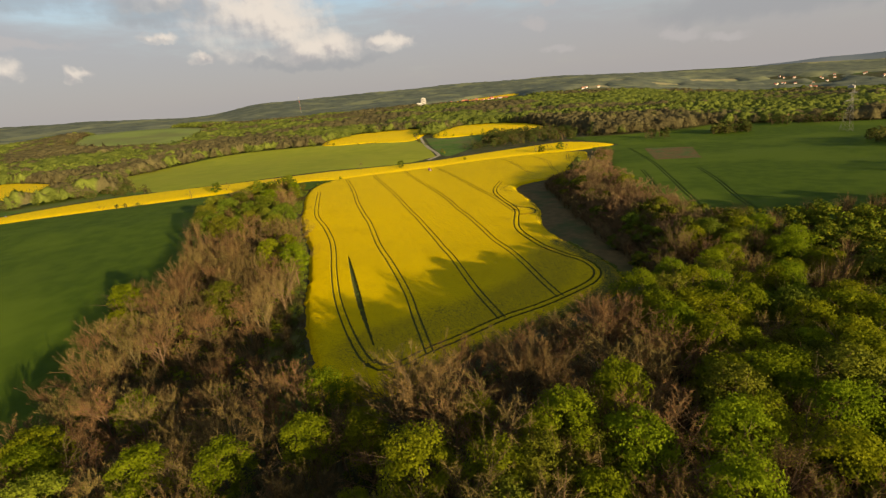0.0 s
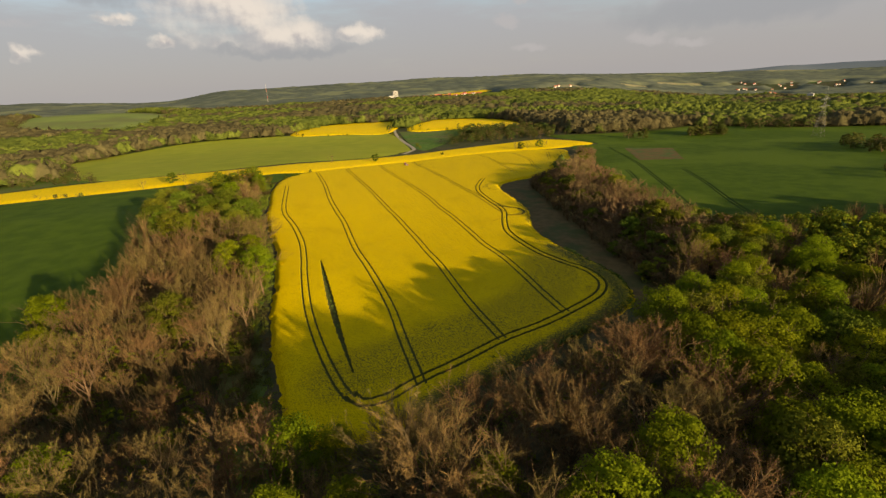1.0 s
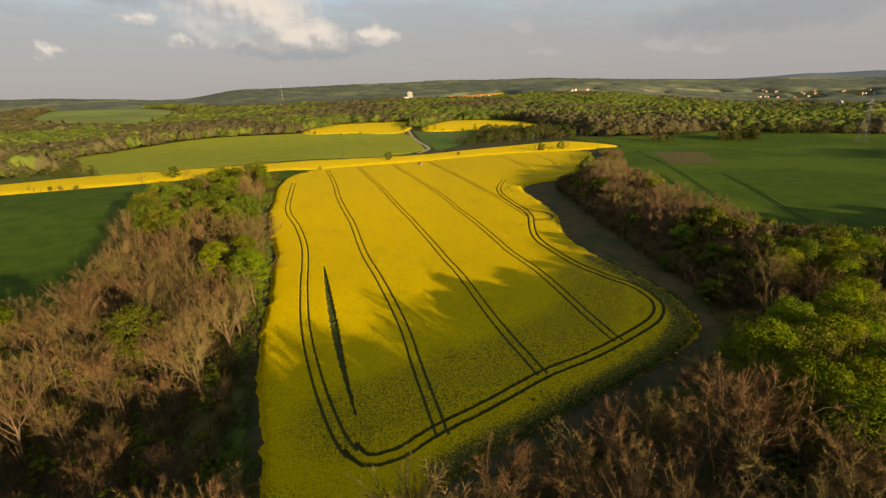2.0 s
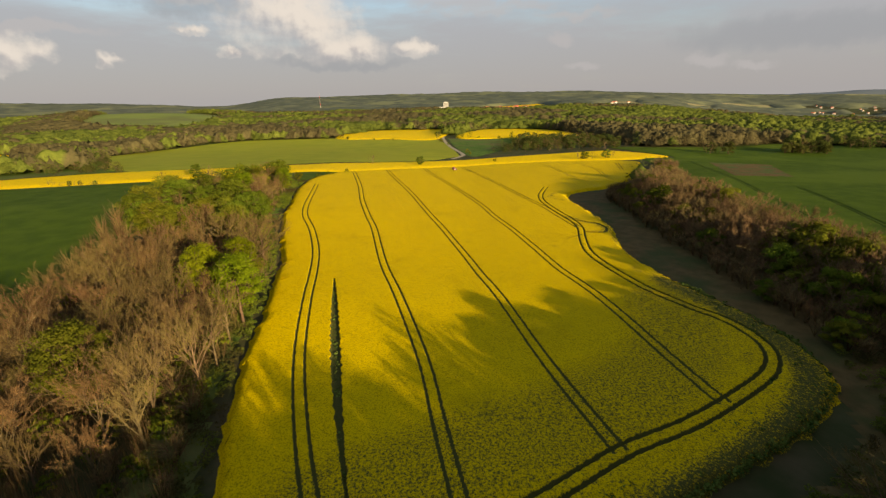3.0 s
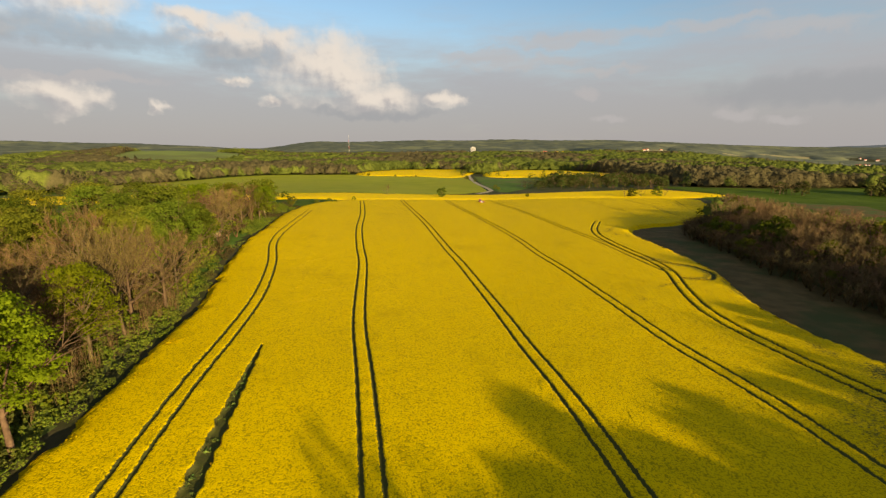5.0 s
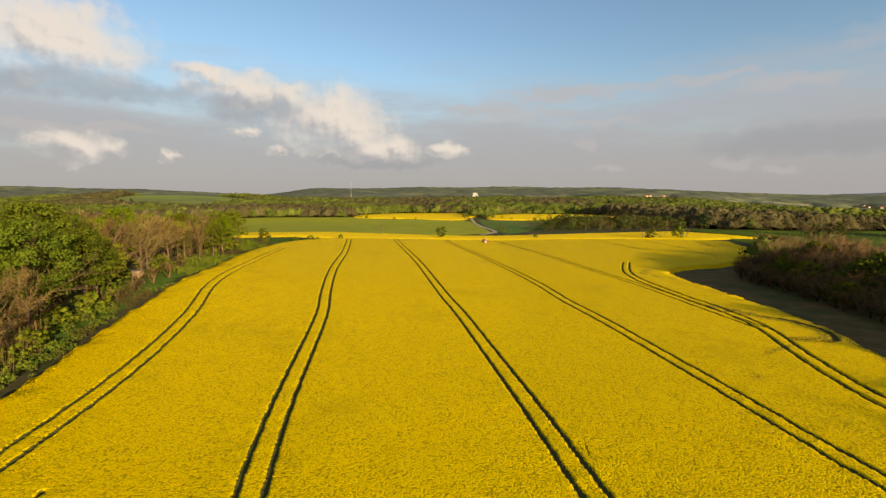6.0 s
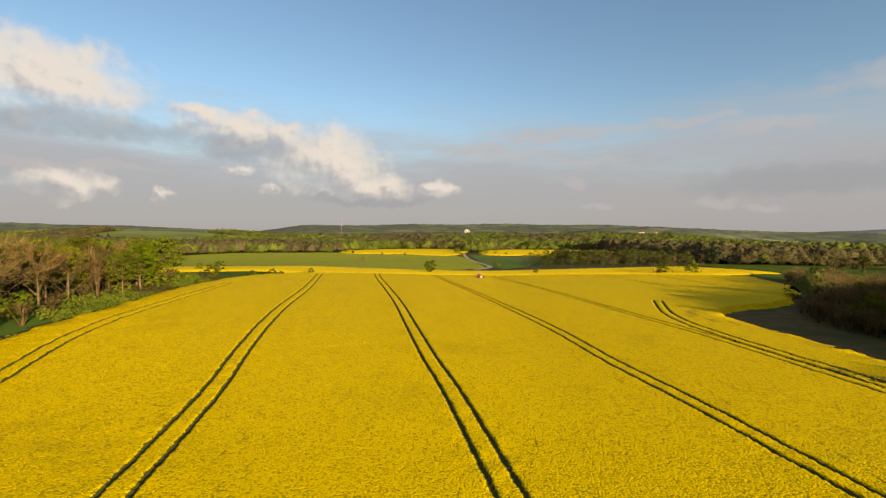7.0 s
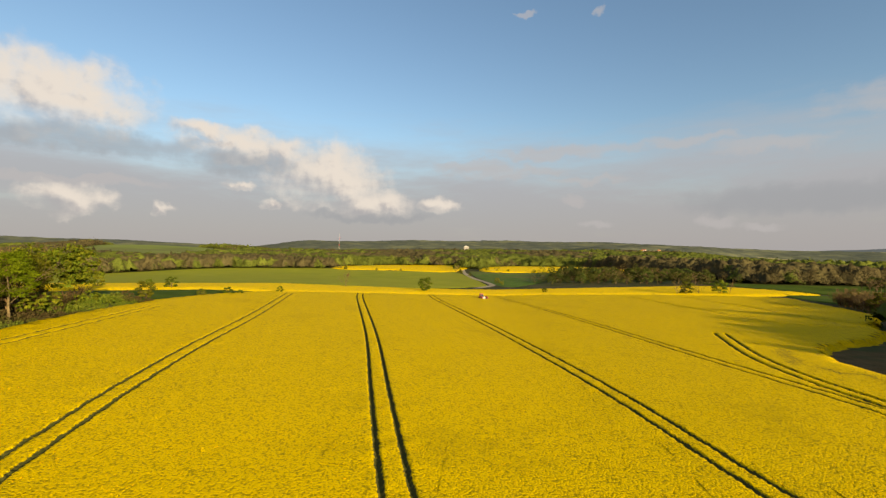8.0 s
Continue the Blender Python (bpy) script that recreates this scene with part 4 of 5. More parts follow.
# ---------------------------------------------------------------- distant woods
OPEN_LAND = [FIELD, STRIP, LEFT_GREEN, PALE_GREEN, SMALL_GREEN, YELLOW_A, YELLOW_B, YELLOW_C, FAR_GREEN, RIGHT_GREEN, LEFT_WOOD, FRONT_WOOD, THICKET,
             [(-26, 510), (-56, 830), (-26, 830), (2, 560)], [(-440, 280), (-300, 440), (-150, 462), (-60, 505), (-20, 580), (30, 585), (160, 640), (220, 560), (130, 380), (-110, 300), (-250, 300)],
             [(-720, 430), (-400, 300), (-380, 440), (-440, 530), (-590, 645), (-720, 650)],
             [(-90, 1780), (330, 1780), (360, 2500), (-90, 2300)], [(-130, 2230), (-70, 2230), (-70, 2320), (-130, 2320)],
             [(-200, 775), (-60, 770), (-60, 800), (-200, 830)], [(-30, 775), (60, 760), (170, 780), (60, 800)]]


town_rng = np.random.default_rng(77)
TOWN = []
for tx, ty, spread, many in ((2016, 2721, 110, 12), (1700, 2190, 50, 3), (1803, 2525, 60, 4), (2336, 2681, 110, 7), (612, 2140, 40, 4)):
    TOWN += [(tx + town_rng.normal(0, spread), ty + town_rng.normal(0, spread)) for k in range(many)]
# stubble and meadow clearings on the far slopes, their pale colour holding the haze
CLEARINGS = [[(2590, 3440), (2960, 3300), (3330, 3820), (2900, 4000)], [(645, 2130), (730, 2110), (775, 2330), (680, 2340)], [(640, 1840), (700, 1825), (730, 1930), (655, 1950)],
             [(1090, 2440), (1210, 2430), (1250, 2640), (1120, 2660)], [(1500, 2900), (1760, 2860), (1800, 3060), (1560, 3100)], [(820, 2700), (1000, 2680), (1040, 2850), (850, 2880)]]
OPEN_LAND += CLEARINGS + [[(20, 574), (44, 650), (66, 764), (172, 786), (192, 650), (162, 600), (100, 590), (50, 580)]]


def far_canopy():
    """The closed canopy of the far woods: an uneven sheet over the far hills, open where houses and fields lie."""
    cell = 34.0
    gx, gy = np.meshgrid(np.arange(-130, 131), np.arange(-12, 136))
    x, y = gx * cell, gy * cell
    rng = np.random.default_rng(23)
    x = x + rng.uniform(-0.3, 0.3, x.shape) * cell
    y = y + rng.uniform(-0.3, 0.3, y.shape) * cell
    z = land(x, y) + 11 + rng.normal(0, 2.2, x.shape) + 2.5 * np.sin(x * 0.009 + np.sin(y * 0.006)) * np.sin(y * 0.011)
    nx = x.shape[1]
    i, j = np.meshgrid(np.arange(nx - 1), np.arange(x.shape[0] - 1))
    i, j = i.ravel(), j.ravel()
    cx, cy = (i - 130 + 0.5) * cell, (j - 12 + 0.5) * cell
    r, b = np.hypot(cx, cy), np.degrees(np.arctan2(cx, cy))
    ok = (r > 1950) & (r < 4400) & (np.abs(b) < 58)
    for poly in OPEN_LAND:
        ok &= ~inside(poly, cx, cy)
    for hx, hy in TOWN:
        ok &= (np.hypot(cx - hx, cy - hy) > 40) & (np.hypot(cx - hx * 0.975, cy - hy * 0.975) > 40)
    i, j = i[ok], j[ok]
    q = np.stack([j * nx + i, j * nx + i + 1, (j + 1) * nx + i + 1, (j + 1) * nx + i], 1)
    rim = np.bincount(q.ravel(), minlength=x.size) < 4
    v = np.stack([x.ravel(), y.ravel(), np.where(rim, land(x, y).ravel() - 2, z.ravel())], 1)
    used, back = np.unique(q, return_inverse=True)
    tagged(part("far_woodland", mesh_of("far_woodland", v[used], back.reshape(-1, 4), True), LEAF_HAZE), "closed woodland on the far hills, haze put into its grey-green", "woodland", kind="stuff")


far_canopy()
for outline in CLEARINGS:
    crop_sheet("distant_clearing", outline, FIELD_HAZE, 0.6, 64.0, 16.0, (), "distant field among the far woods, haze in its pale colour", edge=16.0)


def far_hills():
    """Low hills beyond the valley, with the blue of haze in their colour."""
    b = np.radians(np.linspace(20, 70, 101))
    rise = glide([20, 26, 30, 35, 39, 42, 50, 60, 70], [-36, -18, -8, 6, 14, 22, 26, 24, 20], np.degrees(b)) + 4 * np.sin(b * 31) + 2 * np.sin(b * 77 + 1)
    r = np.linspace(4480, 4760, 9)
    up = np.sin(np.linspace(0, math.pi, 9)) ** 0.8
    x, y = np.outer(r, np.sin(b)), np.outer(r, np.cos(b))
    z = -30 + np.outer(up, rise + 30)
    n = len(b)
    i, j = np.meshgrid(np.arange(8), np.arange(n - 1), indexing="ij")
    i, j = i.ravel(), j.ravel()
    q = np.stack([i * n + j, i * n + j + 1, (i + 1) * n + j + 1, (i + 1) * n + j], 1)
    ob = part("distant_hills", mesh_of("distant_hills", np.stack([x, y, z], 2).reshape(-1, 3), q, True), HILL_HAZE)
    tagged(ob, "low forest hills beyond the valley, haze put into their blue", "hills", kind="structure")


far_hills()


def edge_tree(seed, fine):
    """A tree with branches down to the ground, for the edge of a far wood."""
    rng = np.random.default_rng(seed)
    c, r = crown_lumps(rng, 15, 4.2, 13, 0.10)
    return leaves(c, r * 1.15, rng, 230 if fine else 110, 0.42 if fine else 0.75, 0.5)


def plant_distance():
    """Closed woods: a sheet raised to the rounded crowns of single trees, with loose sprays of leaves on it."""
    rng = np.random.default_rng(21)
    for name, r0, r1, gap, tall, cell, sprays, size in (("near_woodland", 380, 1000, 9.0, 14.5, 2.2, 26, 0.50), ("middle_woodland", 985, 2000, 12.5, 16, 4.6, 7, 0.95)):
        low = np.array([-r1 - 3 * gap, -r1 * 0.25])
        nx, ny = int((2 * r1 + 6 * gap) / gap), int(r1 * 1.28 / gap)
        gx, gy = np.meshgrid(np.arange(nx), np.arange(ny))
        tx = low[0] + (gx + 0.5 + rng.uniform(-0.42, 0.42, gx.shape)) * gap
        ty = low[1] + (gy + 0.5 + rng.uniform(-0.42, 0.42, gx.shape)) * gap
        r, b = np.hypot(tx, ty), np.degrees(np.arctan2(tx, ty))
        ok = (r >= r0) & (r < r1) & (np.abs(b) < (62 if r1 < 1500 else 56))
        for poly in OPEN_LAND:
            ok &= ~inside(poly, tx, ty)
        for hx, hy in TOWN:
            ok &= np.hypot(tx - hx, ty - hy) > 60
        wave = np.sin(tx * 0.021 + np.sin(ty * 0.013) * 2) * np.sin(ty * 0.024)
        top = tall * rng.uniform(0.78, 1.18, tx.shape) * (0.92 + 0.2 * wave)
        wide = gap * rng.uniform(0.62, 1.0, tx.shape)
        # stands in leaf and leafless stands lie in patches
        patch = np.sin(tx * 0.0105 + 1.7 * np.sin(ty * 0.0067)) * np.sin(ty * 0.0093 + 1.4 * np.sin(tx * 0.0051)) + rng.normal(0, 0.22, tx.shape)
        brown = (patch > np.where((tx > 250) & (ty > 640), 0.38, np.where(tx < 0, -0.12, 0.0))).astype(float)
        shade = rng.random(tx.shape)
        # the trees along the edges stand singly in front of the closed canopy
        inner = ok.copy()
        for axis in (0, 1):
            for way in (-1, 1):
                inner &= np.roll(ok, way, axis) | (np.hypot(tx, ty) > r1 - 1.5 * gap) | (np.hypot(tx, ty) < r0 + 1.5 * gap)
        edge = np.stack([v[ok & ~inner] for v in (tx, ty, brown, top)], 1)
        for label, mat, mine in (("leafy", LEAF_EDGE, edge[edge[:, 2] < 0.5]), ("leafless", TWIG_EDGE, edge[edge[:, 2] > 0.5])):
            rows = [(ex + rng.normal(0, 2), ey + rng.normal(0, 2), rng.uniform(0, 360), et / 15 * rng.uniform(0.4, 0.95)) for ex, ey, _, et in np.repeat(mine, 2, 0)]
            merged(f"{name}_edge_{label}", [edge_tree(330 + k, sprays > 10) for k in range(5)], rows, mat, "spring green trees and bushes along a distant wood's edge" if label == "leafy" else "brown leafless trees and bushes along a distant wood's edge", "woodland")
        ok = inner
        mx, my = int(2 * r1 / cell), int(r1 * 1.2 / cell)
        px, py = np.meshgrid(np.arange(mx), np.arange(my))
        x = -r1 + (px + rng.uniform(-0.3, 0.3, px.shape)) * cell
        y = -r1 * 0.18 + (py + rng.uniform(-0.3, 0.3, px.shape)) * cell
        best = np.full(x.shape, -1.0)
        kind, tone = np.zeros(x.shape), np.zeros(x.shape)
        ci, cj = ((x - low[0]) / gap).astype(int), ((y - low[1]) / gap).astype(int)
        for di in (-1, 0, 1):
            for dj in (-1, 0, 1):
                i, j = np.clip(ci + di, 0, nx - 1), np.clip(cj + dj, 0, ny - 1)
                d = ((x - tx[j, i]) ** 2 + (y - ty[j, i]) ** 2) / wide[j, i] ** 2
                h = np.where(ok[j, i] & (d < 1.3), top[j, i] * (1 - 0.34 * d), -1.0)
                more = h > best
                best, kind, tone = np.where(more, h, best), np.where(more, brown[j, i], kind), np.where(more, shade[j, i], tone)
        have = best > 0
        i, j = np.meshgrid(np.arange(mx - 1), np.arange(my - 1))
        face = have[j, i] & have[j, i + 1] & have[j + 1, i] & have[j + 1, i + 1]
        i, j = i[face], j[face]
        q = np.stack([j * mx + i, j * mx + i + 1, (j + 1) * mx + i + 1, (j + 1) * mx + i], 1)
        full = (np.bincount(q.ravel(), minlength=x.size) == 4).reshape(x.shape)
        # the edge of a wood comes down in a ragged fringe
        grown, depth = full.copy(), full.astype(float)
        for ring in range(4):
            near_edge = grown.copy()
            for axis in (0, 1):
                for way in (-1, 1):
                    near_edge &= np.roll(grown, way, axis)
            grown = near_edge
            depth += grown
        fall = np.array([0.30, 0.45, 0.62, 0.78, 0.90, 1.0])[depth.astype(int)] * (1 + (depth < 4.5) * rng.normal(0, 0.20, x.shape))
        z = land(x, y) + 0.2 + fall * (best + rng.normal(0, 0.05 * tall, x.shape))
        used, back = np.unique(q, return_inverse=True)
        v = np.stack([x.ravel(), y.ravel(), z.ravel()], 1)[used]
        # sprays, thickest along the edges
        ej, ei = np.where(have & (depth < 3.5))
        ej, ei = np.repeat(ej, 5), np.repeat(ei, 5)
        tj, ti = np.where(ok)
        pick = np.repeat(np.arange(len(ti)), sprays)
        a, f = rng.uniform(0, 6.28, len(pick)), np.sqrt(rng.random(len(pick)))
        tj, ti = tj[pick], ti[pick]
        c = np.stack([tx[tj, ti] + np.cos(a) * f * wide[tj, ti] * 0.9, ty[tj, ti] + np.sin(a) * f * wide[tj, ti] * 0.9, top[tj, ti] * (1 - 0.25 * f * f)], 1)
        c[:, 2] += land(c[:, 0], c[:, 1]) + rng.uniform(-0.2, 0.6, len(c))
        n = np.stack([np.cos(a) * f, np.sin(a) * f, 0.8 + 0 * a], 1) + rng.normal(0, 0.5, (len(a), 3))
        c = np.concatenate([c, np.stack([x[ej, ei], y[ej, ei], z[ej, ei]], 1) + rng.normal(0, 0.45, (len(ej), 3)) * cell + [0, 0, 0.25 * cell]])
        n = np.concatenate([n, rng.normal(0, 1, (len(ej), 3)) + [0, 0, 0.6]])
        side = np.cross(n, rng.normal(0, 1, n.shape))
        side /= np.linalg.norm(side, axis=1)[:, None]
        other = np.cross(n, side)
        other /= np.linalg.norm(other, axis=1)[:, None]
        k = size * rng.uniform(0.6, 1.5, (len(c), 1))
        tri = np.stack([c - side * k, c + side * k * 0.8 - other * k * 0.5, c + side * k * 0.3 + other * k], 1).reshape(-1, 3)
        me = mesh_of(name, np.concatenate([v, tri]), [np.arange(len(tri)).reshape(-1, 3) + len(v), back.reshape(-1, 4)], True)
        for label, sheet, single in (("leafless", kind, brown), ("shade", tone, shade)):
            values = np.concatenate([sheet.ravel()[used], np.repeat(np.concatenate([single[tj, ti], sheet[ej, ei]]), 3)])
            me.attributes.new(label, "FLOAT", "POINT").data.foreach_set("value", values.astype(np.float32))
        tagged(part(name, me, CANOPY), "mixed spring woodland in green and brown, in the distance", "woodland", kind="stuff")


plant_distance()


# ---------------------------------------------------------------- flower heads of the near crop
def flower_heads():
    rng = np.random.default_rng(31)
    n = 170000
    x = rng.uniform(-90, 42, n)
    y = 150 + 190 * rng.beta(1.5, 2.6, n)
    ok = inside(FIELD, x, y) & (away(FIELD, x, y, True) > 2.0)
    for line in MIDDLES[:5] + [HEADLAND]:
        line = rounded(line)
        for d in (GAUGE, -GAUGE):
            ok &= away(beside(line, d), x, y) > 0.42
    for a, b, half in (((-47.2, 186), (-39, 156.5), 0.9), ((-39, 156.5), (-33.5, 137.4), 1.5)):
        ok &= away([a, b], x, y) > half
    x, y = x[ok], y[ok]
    n = len(x)
    z = land(x, y) + 1.22
    r, h, a = rng.uniform(0.05, 0.12, n), rng.uniform(0.06, 0.18, n), rng.uniform(0, 6.28, n)
    tip = np.stack([x + rng.normal(0, 0.08, n), y + rng.normal(0, 0.08, n), z + h], 1)
    ring = [np.stack([x + np.cos(a + k * 2.094) * r, y + np.sin(a + k * 2.094) * r, z - 0.05], 1) for k in range(3)]
    v = np.stack([tip, *ring], 1).reshape(-1, 3)
    k = np.arange(n)[:, None] * 4
    t = np.concatenate([k + [0, 1, 2], k + [0, 2, 3], k + [0, 3, 1]])
    tagged(part("rapeseed_flower_heads", mesh_of("rapeseed_flower_heads", v, t), HEAD), "yellow rapeseed flower heads standing above the crop", "flowers", kind="stuff")


flower_heads()


def gap_weeds():
    rng = np.random.default_rng(37)
    line = rounded([(-47.2, 186), (-39, 156.5), (-33.5, 137.4), (-29.1, 123.3), (-25.8, 113.5)], step=0.35)
    spots = [(x + rng.normal(0, 0.45), y + rng.normal(0, 0.2), rng.uniform(0, 360), rng.uniform(0.12, 0.25)) for x, y in line]
    merged("gap_weeds", [simple_leafy(230 + k, 4.5, 3.0, 60, 0.9) for k in range(3)], spots, RAPE_LEAF, "dark green plants in a gap of the crop", "weeds")


gap_weeds()


def corner_weeds():
    rng = np.random.default_rng(39)
    spots = []
    area = scatter([(4, 106), (20, 115.5), (43, 128.5), (55, 140), (57, 155), (52.3, 169), (48.5, 184.5), (46, 184), (47, 166), (51, 152), (46, 142), (36, 134), (18, 122), (2, 112)], 0.75, 40)
    for (x, y), edge in zip(area, away(FIELD, area[:, 0], area[:, 1], True)):
        patch = math.sin(x * 0.41 + 1.3 * math.sin(y * 0.23)) * math.sin(y * 0.37 + 1.1 * math.sin(x * 0.31)) + rng.normal(0, 0.3)
        if patch > 0.12 or edge < 1.0:
            spots.append((x, y, rng.uniform(0, 360), rng.uniform(0.22, 0.36) * (1.0 if edge < 1 else 0.95)))
    merged("corner_weeds", [simple_leafy(240 + k, 4.5, 2.6, 40, 0.7) for k in range(3)], spots, RAPE_LEAF, "dark green flowerless plants at the crop's corner", "weeds")


corner_weeds()

# ---------------------------------------------------------------- single trees and shrubs in the open
def plant_singles():
    rng = np.random.default_rng(41)
    # x, y, height, kind
    lone = [(-48.5, 462, 8.0, "round"), (-95, 393, 3.2, "round"), (-102, 370, 3.6, "round"), (-99.5, 373, 2.6, "round"), (-106, 362, 3.2, "round"), (-114.5, 349, 5.5, "round"),
            (17, 498, 3.6, "round"), (96, 510, 9.5, "bare"), (102, 512, 8.5, "round"), (110, 514, 9.0, "bare"), (124, 518, 9.5, "round"), (131, 520, 8.0, "bare"), (-88, 452, 9.0, "bare"),
            (-204, 352, 7.0, "bare"), (-193, 372, 9.0, "round"), (-186, 374, 8.5, "bare"), (-168, 392, 5.0, "round"), (-150, 396, 4.0, "round"), (-138, 392, 5.0, "round"),
            (-45, 742, 6.0, "round"), (-50, 760, 7.0, "bare"), (-33, 700, 4.0, "round"), (-52, 790, 9.0, "bare"), (-54, 810, 9.0, "round"), (-8, 586, 5.0, "round"), (-5, 570, 3.5, "round"),
            (-150, 779, 4.0, "round"), (-120, 778, 3.5, "round"), (-195, 800, 5.0, "round"), (10, 776, 4.0, "round"), (40, 772, 4.5, "round"), (-232, 812, 5.0, "round")]
    for x, y, h, kind in lone:
        shape = int(rng.integers(0, 3))
        if kind == "round":
            stand_tree("field_shrub", ("field", shape), lambda: scrub(190 + shape, 7.5, 1800, 0.28), (BARK, LEAF_DEEP), x, y, rng.uniform(0, 360), h / 7.5, "dark green rounded shrub at a field's edge", "shrub", "shrubs at the field edges", ("stem", "crown"))
        else:
            stand_tree("field_tree", ("fieldbare", shape), lambda: bare_tree(195 + shape, 11.0, False, 6, 6, 0.15), (BARK, TWIG), x, y, rng.uniform(0, 360), h / 11.0, "small brown leafless tree between fields", "tree", "small trees between the fields")


plant_singles()


def plant_hedges():
    """Belts of shrubs and trees between the fields."""
    rng = np.random.default_rng(43)
    belts = [([(24, 578), (46, 650), (68, 760), (168, 782), (186, 650), (160, 606), (100, 596), (50, 586)], 9.0, 10.0, 0.5), ([(-440, 600), (-300, 436), (-262, 402), (-330, 400), (-400, 440)], 8.5, 7.0, 0.6),
             ([(232, 545), (258, 540), (252, 562), (236, 565)], 6.5, 11.0, 0.4), ([(312, 548), (352, 546), (360, 570), (316, 572)], 6.5, 13.0, 0.8), ([(400, 590), (470, 570), (500, 600), (420, 620)], 8.0, 11.0, 0.4),
             ([(345, 352), (420, 360), (470, 430), (372, 420)], 9.0, 10.0, 0.4), ([(268, 268), (380, 272), (400, 320), (300, 306)], 8.0, 9.0, 0.2), ([(-272, 336), (-228, 334), (-228, 339), (-272, 343)], 3.5, 3.2, 0.1)]
    for poly, gap, h, green in belts:
        for x, y in scatter(poly, gap, int(rng.integers(0, 999))):
            shape = int(rng.integers(0, 3))
            s = h * rng.uniform(0.6, 1.2)
            if rng.random() < green:
                stand_tree("hedge_shrub", ("hedge", shape), lambda: scrub(210 + shape, 7.5, 700, 0.34), (BARK, LEAF_HEDGE), x, y, rng.uniform(0, 360), s / 7.5, "olive green tall shrub in a hedge belt", "shrub", "shrubs of the hedge belts", ("stem", "crown"))
            else:
                stand_tree("hedge_tree", ("hedgebare", shape), lambda: bare_tree(215 + shape, 11.0, False, 4, 4, 0.15), (BARK, TWIG), x, y, rng.uniform(0, 360), s / 11.0, "brown leafless tree in a hedge belt", "tree", "trees of the hedge belts")


plant_hedges()

# ---------------------------------------------------------------- built things
RED_PAINT = material("red_paint", (0.42, 0.03, 0.02), (0.50, 0.05, 0.03), 2.0, 0.45, gloss=0.5)
WHITE_PAINT = material("white_paint", (0.30, 0.29, 0.28), (0.36, 0.35, 0.34), 1.0, 0.5, gloss=0.4)
RUBBER = material("tyre_rubber", (0.02, 0.02, 0.02), (0.04, 0.04, 0.04), 3.0, 0.9)
GLASS = material("dark_glass", (0.03, 0.035, 0.04), (0.05, 0.055, 0.06), 1.0, 0.12, gloss=0.6)
STEEL = material("galvanised_steel", (0.09, 0.093, 0.096), (0.13, 0.133, 0.136), 0.8, 0.6, metal=0.3, gloss=0.5)
PLASTER = material("pale_plaster", (0.40, 0.37, 0.33), (0.50, 0.47, 0.43), 0.08, 0.8, vary="object", shift=0.10)
TILE = material("red_roof_tiles", (0.24, 0.085, 0.05), (0.34, 0.13, 0.08), 0.2, 0.8, vary="object", shift=0.25)
PLANK = material("weathered_planks", (0.17, 0.12, 0.075), (0.28, 0.21, 0.14), 2.0, 0.85, bump=0.4)
CONCRETE = material("pale_concrete", (0.29, 0.285, 0.275), (0.35, 0.345, 0.335), 0.05, 0.8)


def box(x0, x1, y0, y1, z0, z1, bevel=0.0, taper=0.0):
    bm = bmesh.new()
    bmesh.ops.create_cube(bm, size=1.0)
    for v in bm.verts:
        k = 1 - taper * (v.co.z + 0.5)
        v.co = ((x0 + x1) / 2 + v.co.x * (x1 - x0) * k, (y0 + y1) / 2 + v.co.y * (y1 - y0) * k, (z0 + z1) / 2 + v.co.z * (z1 - z0))
    if bevel:
        bmesh.ops.bevel(bm, geom=bm.edges[:], offset=bevel, segments=2, affect="EDGES")
    return finish(bm, "box")


def finish(bm, name):
    me = bpy.data.meshes.new(name)
    bm.to_mesh(me)
    bm.free()
    return me


def drum(radius, width, at, axis="X", sides=20):
    bm = bmesh.new()
    bmesh.ops.create_cone(bm, cap_ends=True, segments=sides, radius1=radius, radius2=radius, depth=width)
    rim = [e for e in bm.edges if len(e.link_faces) == 2 and any(len(f.verts) > 4 for f in e.link_faces)]
    bmesh.ops.bevel(bm, geom=rim, offset=min(radius, width) * 0.15, segments=2, affect="EDGES")
    turn = Matrix.Rotation(radians(90), 4, "Y" if axis == "X" else "X") if axis != "Z" else Matrix.Identity(4)
    bm.transform(Matrix.Translation(at) @ turn)
    return finish(bm, "drum")


def rod(points, radius, sides=6):
    heap = Heap()
    tube(heap, points, [radius] * len(points), sides)
    return heap.mesh("rod", True)


def thing(name, label, category, x, y, turn=0.0, lift=0.0, group=""):
    ob = tagged(new(name), label, category, group)
    ob.empty_display_size = 0.5
    ob.matrix_basis = pose(x, y, float(land(x, y)) + lift, 0, 0, turn)
    return ob


